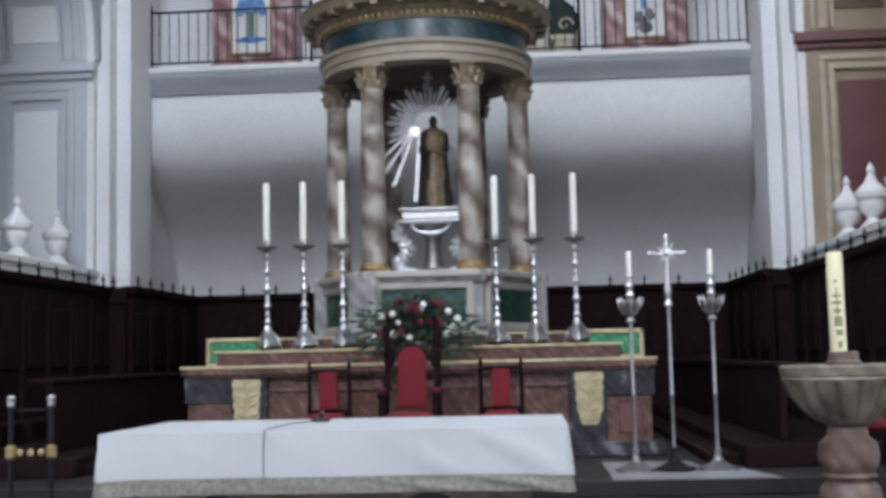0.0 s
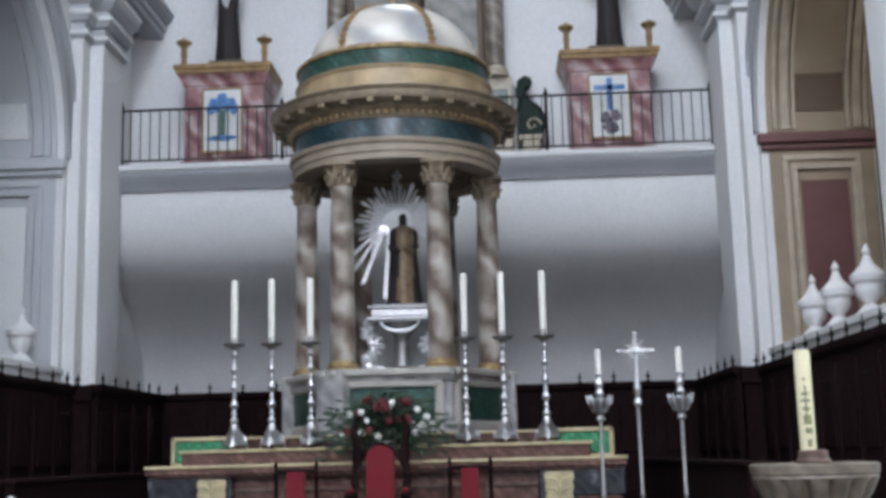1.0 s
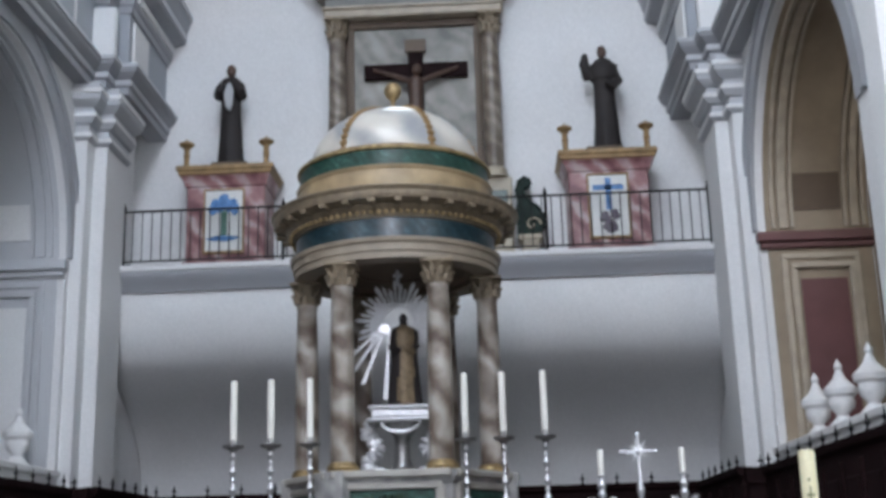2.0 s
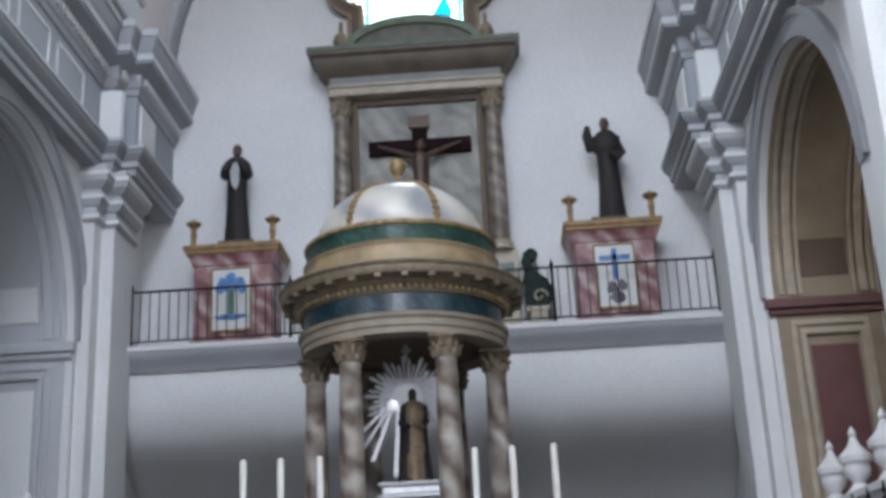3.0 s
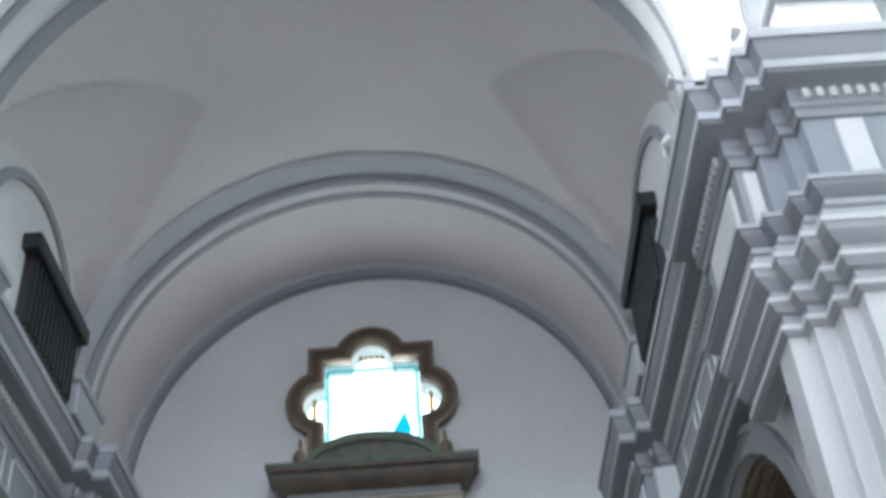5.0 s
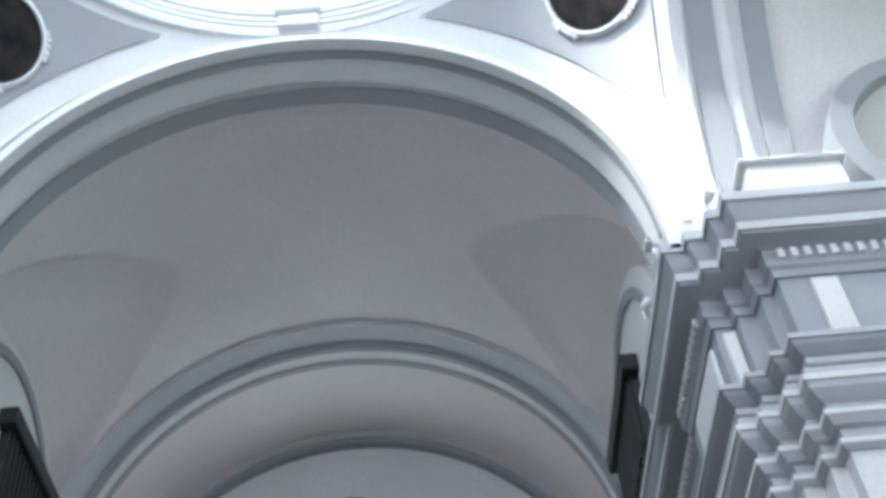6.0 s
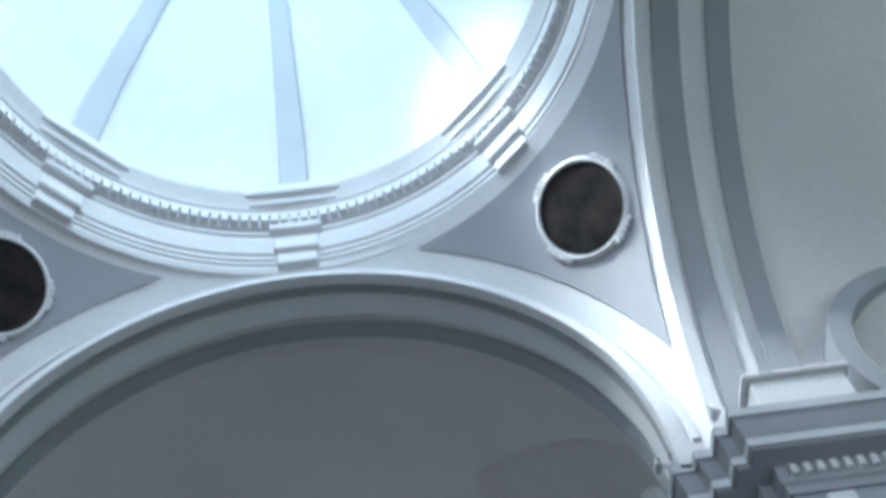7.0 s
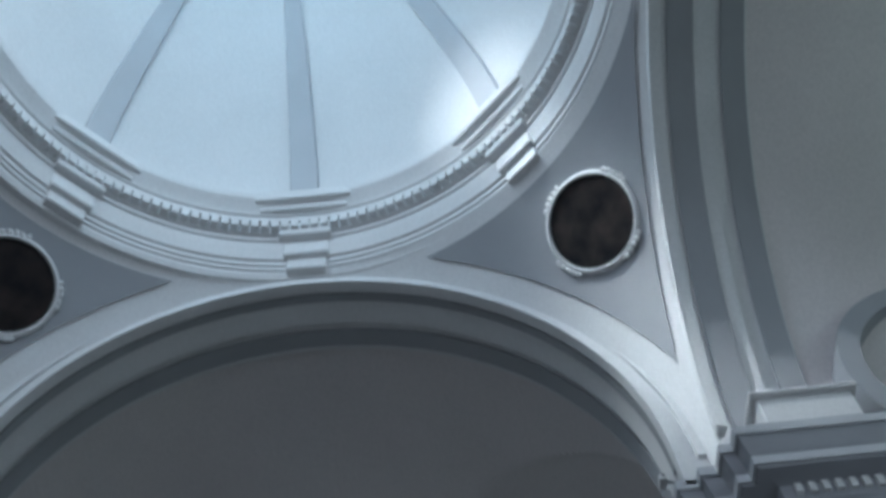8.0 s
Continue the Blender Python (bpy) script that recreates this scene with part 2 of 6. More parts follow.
# ---- shapes ----
class Shape:
    """Gathers corners and faces of one mesh."""

    def __init__(self):
        self.v, self.f = [], []

    def add(self, verts, faces):
        k = len(self.v)
        self.v += [tuple(p) for p in verts]
        self.f += [tuple(i + k for i in q) for q in faces]
        return self

    def box(self, x0, x1, y0, y1, z0, z1, c=0.0):
        """A box; c chamfers its edges."""
        if c <= 0:
            p = [(x, y, z) for z in (z0, z1) for y in (y0, y1) for x in (x0, x1)]
            return self.add(p, [(0, 2, 3, 1), (4, 5, 7, 6), (0, 1, 5, 4), (2, 6, 7, 3), (0, 4, 6, 2), (1, 3, 7, 5)])
        b = bmesh.new()
        bmesh.ops.create_cube(b, size=1)
        for p in b.verts:
            p.co = ((x0 + x1) / 2 + p.co.x * (x1 - x0), (y0 + y1) / 2 + p.co.y * (y1 - y0), (z0 + z1) / 2 + p.co.z * (z1 - z0))
        bmesh.ops.bevel(b, geom=b.edges[:], offset=c, segments=1, affect="EDGES")
        b.verts.index_update()
        self.add([p.co for p in b.verts], [[p.index for p in q.verts] for q in b.faces])
        b.free()
        return self

    def lathe(self, prof, n=24, cx=0.0, cy=0.0, a0=0.0, a1=360.0, flute=None, caps=True):
        """Turns (radius, z) pairs round an upright line. flute(angle, z) scales the radius."""
        whole = abs(a1 - a0) >= 359.9
        m = n if whole else n + 1
        pts = []
        for r, z in prof:
            for i in range(m):
                a = radians(a0 + (a1 - a0) * i / n)
                k = flute(a, z) if flute else 1.0
                pts.append((cx + r * k * math.cos(a), cy + r * k * math.sin(a), z))
        fs = []
        for j in range(len(prof) - 1):
            for i in range(n):
                i2 = (i + 1) % m
                fs.append((j * m + i, j * m + i2, (j + 1) * m + i2, (j + 1) * m + i))
        if whole and caps:
            fs.append(tuple(range(m))[::-1])
            fs.append(tuple((len(prof) - 1) * m + i for i in range(m)))
        return self.add(pts, fs)

    def tube(self, path, r, n=8):
        """A round bar along a path; r may be a list of radii."""
        rr = r if isinstance(r, (list, tuple)) else [r] * len(path)
        pts = []
        path = [Vector(p) for p in path]
        for i, p in enumerate(path):
            d = (path[min(i + 1, len(path) - 1)] - path[max(i - 1, 0)]).normalized()
            s = d.cross(Vector((0, 0, 1)) if abs(d.z) < 0.9 else Vector((1, 0, 0))).normalized()
            u = s.cross(d)
            for k in range(n):
                a = 2 * math.pi * k / n
                pts.append(p + (s * math.cos(a) + u * math.sin(a)) * rr[i])
        fs = [(j * n + i, j * n + (i + 1) % n, (j + 1) * n + (i + 1) % n, (j + 1) * n + i) for j in range(len(path) - 1) for i in range(n)]
        fs += [tuple(range(n))[::-1], tuple((len(path) - 1) * n + i for i in range(n))]
        return self.add(pts, fs)

    def sweep(self, prof, path, closed=False):
        """Runs a profile of (out, z) along a plan path of (x, y), mitred; out lies to the right of the way."""
        m, n = len(prof), len(path)
        pts = []
        for i in range(n):
            a = Vector(path[(i - 1) % n] if closed or i > 0 else path[i])
            b = Vector(path[i])
            c = Vector(path[(i + 1) % n] if closed or i < n - 1 else path[i])
            d1, d2 = b - a, c - b
            d1 = d1.normalized() if d1.length > 1e-9 else d2.normalized()
            d2 = d2.normalized() if d2.length > 1e-9 else d1
            n1, n2 = Vector((d1.y, -d1.x)), Vector((d2.y, -d2.x))
            k = n1 + n2
            k = k / max(0.2, k.length_squared / 2)
            for o, z in prof:
                pts.append((b.x + k.x * o, b.y + k.y * o, z))
        fs = []
        for i in range(n if closed else n - 1):
            j = (i + 1) % n
            for q in range(m):
                q2 = (q + 1) % m
                fs.append((i * m + q, i * m + q2, j * m + q2, j * m + q))
        if not closed:
            fs += [tuple(range(m)), tuple((n - 1) * m + q for q in range(m))[::-1]]
        return self.add(pts, fs)

    def prism(self, outline, y0, y1, axis="y"):
        """Pushes an outline of (a, b) from y0 to y1; axis y: a, b are x, z; axis x: y, z; axis z: x, y."""
        put = {"y": lambda a, b, d: (a, d, b), "x": lambda a, b, d: (d, a, b), "z": lambda a, b, d: (a, b, d)}[axis]
        n = len(outline)
        p = [put(a, b, y0) for a, b in outline] + [put(a, b, y1) for a, b in outline]
        return self.add(p, [tuple(range(n)), tuple(range(n, 2 * n))[::-1]] + [(i, i + n, (i + 1) % n + n, (i + 1) % n) for i in range(n)])

    def band(self, inner, outer, y0, y1, axis="y", closed=False):
        """A flat ring between two outlines of equal length, pushed from y0 to y1."""
        put = {"y": lambda a, b, d: (a, d, b), "x": lambda a, b, d: (d, a, b), "z": lambda a, b, d: (a, b, d)}[axis]
        n = len(inner)
        p = [put(*q, d) for d in (y0, y1) for s in (inner, outer) for q in s]
        fs = []
        for i in range(n if closed else n - 1):
            j = (i + 1) % n
            fs += [(i, j, n + j, n + i), (2 * n + i, 3 * n + i, 3 * n + j, 2 * n + j), (i, 2 * n + i, 2 * n + j, j), (n + i, n + j, 3 * n + j, 3 * n + i)]
        if not closed:
            fs += [(0, n, 3 * n, 2 * n), (n - 1, 3 * n - 1, 4 * n - 1, 2 * n - 1)]
        return self.add(p, fs)

    def blob(self, c, r, n=8, m=6, rough=0.0, seed=0):
        """A lumpy ball with three radii."""
        rng = random.Random(seed)
        pts, fs = [], []
        for j in range(m + 1):
            b = math.pi * j / m
            for i in range(n):
                a = 2 * math.pi * i / n
                k = 1 + rng.uniform(-rough, rough)
                pts.append((c[0] + r[0] * k * math.sin(b) * math.cos(a), c[1] + r[1] * k * math.sin(b) * math.sin(a), c[2] + r[2] * k * math.cos(b)))
        for j in range(m):
            for i in range(n):
                fs.append((j * n + i, (j + 1) * n + i, (j + 1) * n + (i + 1) % n, j * n + (i + 1) % n))
        return self.add(pts, fs)

    def moved(self, m):
        self.v = [tuple(m @ Vector(p)) for p in self.v]
        return self

    def mesh(self, name, material, smooth=35):
        me = bpy.data.meshes.new(name)
        me.from_pydata(self.v, [], self.f)
        me.validate()
        b = bmesh.new()
        b.from_mesh(me)
        bmesh.ops.remove_doubles(b, verts=b.verts[:], dist=1e-5)
        bmesh.ops.recalc_face_normals(b, faces=b.faces[:])
        b.to_mesh(me)
        b.free()
        me.materials.append(material)
        if smooth:
            me.polygons.foreach_set("use_smooth", [True] * len(me.polygons))
            me.set_sharp_from_angle(angle=radians(smooth))
        return me


def structure(name, shape, material, label="", smooth=35):
    ob = new(name, shape.mesh(name, material, smooth))
    return tagged(ob, label, "", "", "structure")


def thing(name, at, label, category, group="", turn=0.0):
    ob = new(name)
    ob.empty_display_size = 0.1
    ob.matrix_world = pose(*at, 0, 0, turn)
    return tagged(ob, label, category, group)


def part(name, shape, material, parent, label="", smooth=35, at=None):
    """One mesh under a thing or a part, in the parent's own space."""
    me = shape if isinstance(shape, bpy.types.Mesh) else shape.mesh(name, material, smooth)
    ob = new(name, me)
    ob.parent = parent
    if at is not None:
        ob.matrix_basis = at
    return tagged(ob, label)


def solid(name, shape, material, label, category, group="", smooth=35):
    return tagged(new(name, shape.mesh(name, material, smooth)), label, category, group)


def arc(cx, cz, r, a0, a1, n=24):
    return [(cx + r * math.cos(radians(a0 + (a1 - a0) * i / n)), cz + r * math.sin(radians(a0 + (a1 - a0) * i / n))) for i in range(n + 1)]


# ---- the large structure ----
CY, CA, ZS = 5.2, 5.15, 12.1          # the crossing: its middle, its half width, its springing
VZ, VR, VX = 12.42, 5.06, 0.08         # the chancel's barrel vault: springing, radius, middle
AZC, SIDE = 12.48, 0.26               # the east arch's middle, and how much further out the side arches stand
DX = 0.09                             # the dome's middle
YB = 20.9                             # the upper east wall

structure("floor", Shape().box(-14.5, 14.5, -12.5, 23, -0.3, 0.0), FLOOR_BOUNCE, "unseen marble floor, made pale to bounce light upward")
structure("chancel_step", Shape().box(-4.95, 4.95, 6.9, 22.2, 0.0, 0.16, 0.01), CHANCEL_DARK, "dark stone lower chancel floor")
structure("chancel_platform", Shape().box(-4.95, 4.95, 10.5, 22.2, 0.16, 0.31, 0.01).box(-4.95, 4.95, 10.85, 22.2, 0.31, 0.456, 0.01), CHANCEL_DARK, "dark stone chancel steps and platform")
# hidden sheet added to bounce light up to the gallery and the tempietto
structure("sanctuary_bounce_floor", Shape().box(-2.9, 2.9, 14.7, 21.9, 0.4, 0.47, 0.01), FLOOR, "hidden grey marble floor added behind the altar to bounce light")
structure("pavement", Shape().prism([(2.0, 10.86), (3.5, 10.86), (3.3, 11.7), (2.95, 11.8), (2.9, 12.6), (2.0, 12.6)], 0.4, 0.461, "z"), FLOOR, "pale grey marble paving beside the altar")
AY, AR, AZ = 15.33, 2.72, 6.45        # the side arches: middle, radius, springing


def side_wall(s, name):
    o = [(12.0, 0), (AY - AR, 0), (AY - AR, AZ)] + arc(AY, AZ, AR, 180, 0, 40)[1:-1] + [(AY + AR, AZ), (AY + AR, 0), (18.4, 0), (18.4, 12.8), (12.0, 12.8)]
    structure(name, Shape().prism(o, s * 5.5, s * 7.25, "x"), PLASTER, "white plastered chancel wall with a round arch", 0)
    structure(name + "_gallery", Shape().box(*sorted((s * 5.34, s * 7.25)), 18.38, 22.6, 0, 12.8), PLASTER, "white plaster wall beside the gallery")
    structure("trim_archivolt", Shape().band(arc(AY, AZ, AR + 0.02, 0, 180, 48), arc(AY, AZ, AR + 0.42, 0, 180, 48), s * 5.44, s * 5.52, "x").band(arc(AY, AZ, AR + 0.3, 0, 180, 48), arc(AY, AZ, AR + 0.42, 0, 180, 48), s * 5.4, s * 5.45, "x"), CORNICE_GREY, "grey moulding round the arch")


side_wall(-1, "wall_north")
side_wall(1, "wall_south")


def arch_lining(s, base, frame_mat, panel, field, impost):
    """The painted lining of a side arch: jamb panel, impost and the panelled soffit."""
    x = lambda v: s * v
    y1 = AY + AR
    g = Shape().band(arc(AY, AZ, AR - 0.03, 0, 180, 40), arc(AY, AZ, AR + 0.01, 0, 180, 40), x(5.62), x(7.22), "x")
    g.box(*sorted((x(5.62), x(7.22))), y1 - 0.03, y1 + 0.01, 2.9, AZ)
    lining = structure("arch_lining", g, base, "painted lining of the side arch")
    part("impost", Shape().box(*sorted((x(5.45), x(7.25))), y1 - 0.16, y1 + 0.01, 6.22, 6.38, 0.02).box(*sorted((x(5.5), x(7.25))), y1 - 0.1, y1 + 0.01, 6.12, 6.22, 0.02), impost, lining, "moulded impost")
    for a, b in ((5.7, 5.76), (5.82, 5.95), (6.0, 6.05), (6.83, 6.88), (6.93, 7.05), (7.1, 7.16)):
        part("soffit_moulding", Shape().band(arc(AY, AZ, AR - 0.08, 0, 180, 40), arc(AY, AZ, AR - 0.02, 0, 180, 40), x(a), x(b), "x"), frame_mat, lining)
    part("soffit_panel", Shape().band(arc(AY, AZ + 0.1, AR - 0.06, 4, 176, 40), arc(AY, AZ + 0.1, AR - 0.02, 4, 176, 40), x(6.07), x(6.8), "x"), panel, lining)
    for k, (a, b, zt, d) in enumerate(((5.8, 7.0, 5.95, 0.07), (5.93, 6.92, 5.8, 0.1))):
        f = Shape()
        f.box(*sorted((x(a), x(a + 0.09))), y1 - d, y1 - 0.01, 2.9, zt, 0.01).box(*sorted((x(b - 0.09), x(b))), y1 - d, y1 - 0.01, 2.9, zt, 0.01).box(*sorted((x(a), x(b))), y1 - d, y1 - 0.01, zt, zt + 0.09, 0.01)
        part("jamb_frame", f, frame_mat, lining)
    part("jamb_panel", Shape().box(*sorted((x(6.07), x(6.78))), y1 - 0.05, y1 - 0.01, 2.9, 5.63), field, lining)
    return lining


arch_lining(1, TAN, FRAME_TAN, TAN_DARK, RED_STONE, RED_STONE)
arch_lining(-1, FRIEZE_GREY, FRIEZE_GREY, PLASTER, PLASTER, FRIEZE_GREY)
for s in (-1, 1):
    m = TAN if s > 0 else PLASTER
    c = Shape().box(*sorted((s * 9.4, s * 9.6)), 9.9, 20, 0, 11).box(*sorted((s * 7.2, s * 9.6)), 19.8, 20, 0, 11).box(*sorted((s * 7.2, s * 9.6)), 10.2, 20, 10.8, 11).box(*sorted((s * 7.2, s * 9.6)), 10.21, 10.35, 0, 11)
    structure("chapel_wall", c, m, "wall of the side chapel")
    # the low white parapet of the arch
    structure("parapet", Shape().box(*sorted((s * 5.42, s * 5.95)), AY - AR, AY + AR - 0.06, 2.6, 3.02, 0.02).box(*sorted((s * 5.38, s * 6.0)), AY - AR, AY + AR - 0.06, 2.96, 3.06, 0.01), PLASTER, "white plaster parapet in the arch")

# the lower east wall under the gallery, and the swelling underside of the gallery
structure("wall_east_lower", Shape().box(-5.33, 5.33, 22.2, 22.6, 0, 6.6), PLASTER, "white plaster wall below the gallery")
belly = [(19.74, 6.24), (19.7, 6.0), (19.69, 5.72), (19.74, 5.45), (19.84, 5.18), (20.05, 4.93), (20.4, 4.68), (20.8, 4.45), (21.2, 4.2), (21.55, 3.92), (21.85, 3.58), (22.05, 3.2), (22.15, 2.9), (22.2, 2.7), (22.3, 2.7), (22.3, 6.2)]
structure("gallery_underside", Shape().prism(belly, -5.35, 5.35, "x"), PLASTER, "white swelling underside of the gallery", 60)
structure("gallery_floor", Shape().box(-5.3, 5.3, 19.72, 21.0, 6.2, 6.62), PLASTER)
cornice = [(0, 6.2), (0.05, 6.2), (0.07, 6.25), (0.13, 6.34), (0.2, 6.42), (0.22, 6.5), (0.22, 6.53), (0, 6.53)]
structure("gallery_cornice", Shape().sweep(cornice, [(-5.3, 19.72), (5.3, 19.72)]), CORNICE_GREY, "pale grey coved cornice of the gallery", 40)
structure("gallery_edge", Shape().box(-5.3, 5.3, 19.47, 19.8, 6.53, 6.64, 0.02), PLASTER, "white edge slab of the gallery", 0)


# the lobed window and the wall round it
WZ0 = 14.13


def lobed(sq, rl, off, n=144):
    out = []
    for i in range(n):
        a = 2 * math.pi * i / n
        dx, dz = math.cos(a), math.sin(a)
        r = sq / max(abs(dx), abs(dz))
        for cx, cz in ((off, 0), (-off, 0), (0, off), (0, -off)):
            b = dx * cx + dz * cz
            d = b * b - (cx * cx + cz * cz - rl * rl)
            if d > 0 and b > 0:
                r = max(r, b + math.sqrt(d))
        out.append((r * dx, WZ0 + r * dz))
    return out


def outer_rect(pts, x1, z0, z1):
    out = []
    for x, z in pts:
        dx, dz = x, z - WZ0
        k = min(x1 / abs(dx) if abs(dx) > 1e-6 else 1e9, ((z1 - WZ0) / dz) if dz > 1e-6 else ((z0 - WZ0) / dz if dz < -1e-6 else 1e9))
        out.append((dx * k, WZ0 + dz * k))
    return out


hole = lobed(0.98, 0.42, 1.0)
outside = outer_rect(hole, 5.35, 6.6, 18.2)
for cx, cz in ((5.35, 6.6), (-5.35, 6.6), (5.35, 18.2), (-5.35, 18.2)):
    k = min(range(len(outside)), key=lambda i: (outside[i][0] - cx) ** 2 + (outside[i][1] - cz) ** 2)
    outside[k] = (cx, cz)
structure("wall_east", Shape().band(hole, outside, YB, YB + 0.5, closed=True), PLASTER, "white plastered east wall with a lobed window", 0)

window = structure("window_1", Shape().band(hole, lobed(1.29, 0.74, 1.0), YB - 0.16, YB + 0.02, closed=True), TAN_DARK, "brown painted moulded frame of the lobed window", 25)
part("frame_bead", Shape().band(lobed(1.0, 0.45, 1.0), lobed(1.07, 0.52, 1.0), YB - 0.2, YB - 0.14, closed=True), GILT_TAN, window, "dull gilded inner bead")
part("frame_rim", Shape().band(lobed(1.23, 0.68, 1.0), lobed(1.31, 0.76, 1.0), YB - 0.21, YB - 0.15, closed=True), GILT_TAN, window, "dull gilded outer rim")


def glass(name, colour):
    """Thin stained glass that lets the sky's light through."""
    m = bpy.data.materials.new(name)
    m.use_nodes = True
    n, l = m.node_tree.nodes, m.node_tree.links
    n.remove(n["Principled BSDF"])
    tr, gl, mx = n.new("ShaderNodeBsdfTransparent"), n.new("ShaderNodeBsdfGlossy"), n.new("ShaderNodeMixShader")
    tr.inputs["Color"].default_value = (*colour, 1)
    gl.inputs["Roughness"].default_value = 0.15
    mx.inputs["Fac"].default_value = 0.06
    l.new(tr.outputs[0], mx.inputs[1])
    l.new(gl.outputs[0], mx.inputs[2])
    l.new(mx.outputs[0], n["Material Output"].inputs["Surface"])
    return m


def glow(name, colour, strength):
    m = bpy.data.materials.new(name)
    m.use_nodes = True
    n, l = m.node_tree.nodes, m.node_tree.links
    n.remove(n["Principled BSDF"])
    e = n.new("ShaderNodeEmission")
    e.inputs["Color"].default_value, e.inputs["Strength"].default_value = (*colour, 1), strength
    l.new(e.outputs[0], n["Material Output"].inputs["Surface"])
    return m


GLASS_CLEAR = glass("pale_glass", (0.9, 0.96, 0.97))
GLASS_BLUE = glass("blue_glass", (0.05, 0.5, 0.62))
GLASS_RED = glass("red_glass", (0.5, 0.06, 0.1))
GLASS_AMBER = glass("amber_glass", (0.6, 0.42, 0.12))
GLASS_CYAN = glass("cyan_glass", (0.2, 0.75, 0.8))
structure("sky_backdrop", Shape().box(-3, 3, 22.7, 22.75, 11.5, 17.5), glow("bright_sky", (0.85, 0.97, 1.0), 5.0), "bright sky behind the window")


# the chancel's vault, with lunettes over the balconies
LY, LR, LT = 14.75, 2.5, 2.5         # the lunettes: middle, radius at the wall, distance of their points from the vault's middle


def vault_height(x, y):
    """The barrel, cut on both sides by a lunette that falls from its point to a round arch on the wall."""
    z = VZ + math.sqrt(max(0, VR * VR - x * x))
    u = (abs(x) - LT) / (VR - LT)
    if u > 0:
        d, half = abs(y - LY), min(2.75, 2.95 * u ** 0.88)
        if d < half:
            crest = VZ + math.sqrt(VR * VR - LT * LT) * (1 - u) + LR * u + 1.7 * u * (1 - u)
            z += max(0, crest - z) * (1 - (d / half) ** 2) ** (1 - 0.5 * u)
    return z


vs = Shape()
NX, NY = 120, 110
grid = []
for j in range(NY + 1):
    y = 11.0 + (YB - 11.0) * j / NY
    for i in range(NX + 1):
        x = -VR * math.cos(math.pi * i / NX)
        grid.append((x + VX, y, vault_height(x, y)))
vs.add(grid, [(j * (NX + 1) + i, j * (NX + 1) + i + 1, (j + 1) * (NX + 1) + i + 1, (j + 1) * (NX + 1) + i) for j in range(NY) for i in range(NX)])
structure("ceiling_chancel", vs, VAULT, "white plastered barrel vault with lunettes", 25)
for s in (-1, 1):
    top = [(LY - 2.75 + 5.5 * i / 60, vault_height(VR, LY - 2.75 + 5.5 * i / 60)) for i in range(61)]
    structure("wall_lunette", Shape().prism([(12.0, VZ - 1)] + top + [(17.5, VZ - 1)], s * (VR - 0.12), s * (VR + 0.3), "x"), PLASTER, "white lunette wall over the cornice", 0)
    structure("trim_lunette", Shape().band(arc(LY, VZ, LR - 0.38, 0, 180, 40), arc(LY, VZ, LR - 0.2, 0, 180, 40), s * (VR - 0.18), s * (VR - 0.11), "x"), PLASTER_GREY, "grey arched moulding in the lunette")


def arch_rib(name, r0, r1, y0, y1, cz, material, label=""):
    return structure(name, Shape().band(arc(VX, cz, r0, 0, 180, 64), arc(VX, cz, r1, 0, 180, 64), y0, y1), material, label, 30)


arch_rib("trim_rib", VR - 0.1, VR + 0.1, 17.05, 17.7, VZ, FRIEZE_GREY, "pale grey plaster rib across the vault")
arch_rib("trim_rib_step", VR - 0.2, VR + 0.1, 17.62, 18.05, VZ, PLASTER, "raised plaster step of the rib")
arch_rib("trim_rib_edge", VR - 0.225, VR + 0.1, 17.6, 17.68, VZ, PLASTER_GREY)
arch_rib("trim_rib_edge", VR - 0.24, VR + 0.1, 17.95, 18.08, VZ, PLASTER_GREY)
arch_rib("trim_wall_arch", VR - 0.2, VR + 0.1, YB - 0.22, YB, VZ, PLASTER_GREY, "grey moulding along the wall's arch")
arch_rib("trim_wall_bead", VR - 0.12, VR + 0.1, YB - 0.34, YB - 0.2, VZ, FRIEZE_GREY)

# crossing: four arches, pendentives, ring and dome
RHO = math.sqrt(2) * CA


def crossing_arch(turn, name):
    """An arch of the crossing: a face, two rolls and a stepped soffit; the side arches stand a little further out and spring lower."""
    side = turn % 180 == 90
    cz, r, o = (ZS, CA - 0.22, CA + SIDE) if side else (AZC, 4.68, CA)
    put = pose(0 if side else 0.07, CY, 0, 0, 0, turn)
    ring_of = lambda g, r0, r1, y0, y1: g.band(arc(0, cz, r0, 0, 180, 72), arc(0, cz, r1, 0, 180, 72), y0, y1)
    g = ring_of(Shape(), r, 5.75, o + 0.02, o + 0.7)
    ring_of(g, r + 0.1, 5.75, o + 0.7, o + 1.3)
    ring_of(g, r - 0.06, r + 0.06, o - 0.14, o + 0.04)
    ring_of(g, r + 0.06, r + 0.17, o - 0.06, o + 0.03)
    ring_of(g, r + 0.26, r + 0.37, o - 0.05, o + 0.03)
    ob = structure(name, g.moved(put), PLASTER, "white plaster arch of the crossing", 30)
    b = ring_of(Shape(), r - 0.03, r + 0.1, o + 0.12, o + 0.5 if side else o + 0.26)
    ring_of(b, r + 0.06, r + 0.2, o + 0.92 if side else o + 0.88, o + 1.26 if side else o + 1.2)
    structure("trim_arch_band", b.moved(put), RECESS_GREY, "grey painted bands under the arch", 30)
    return ob


for k, name in enumerate(("arch_east", "arch_north", "arch_west", "arch_south")):
    crossing_arch(90 * k, name)


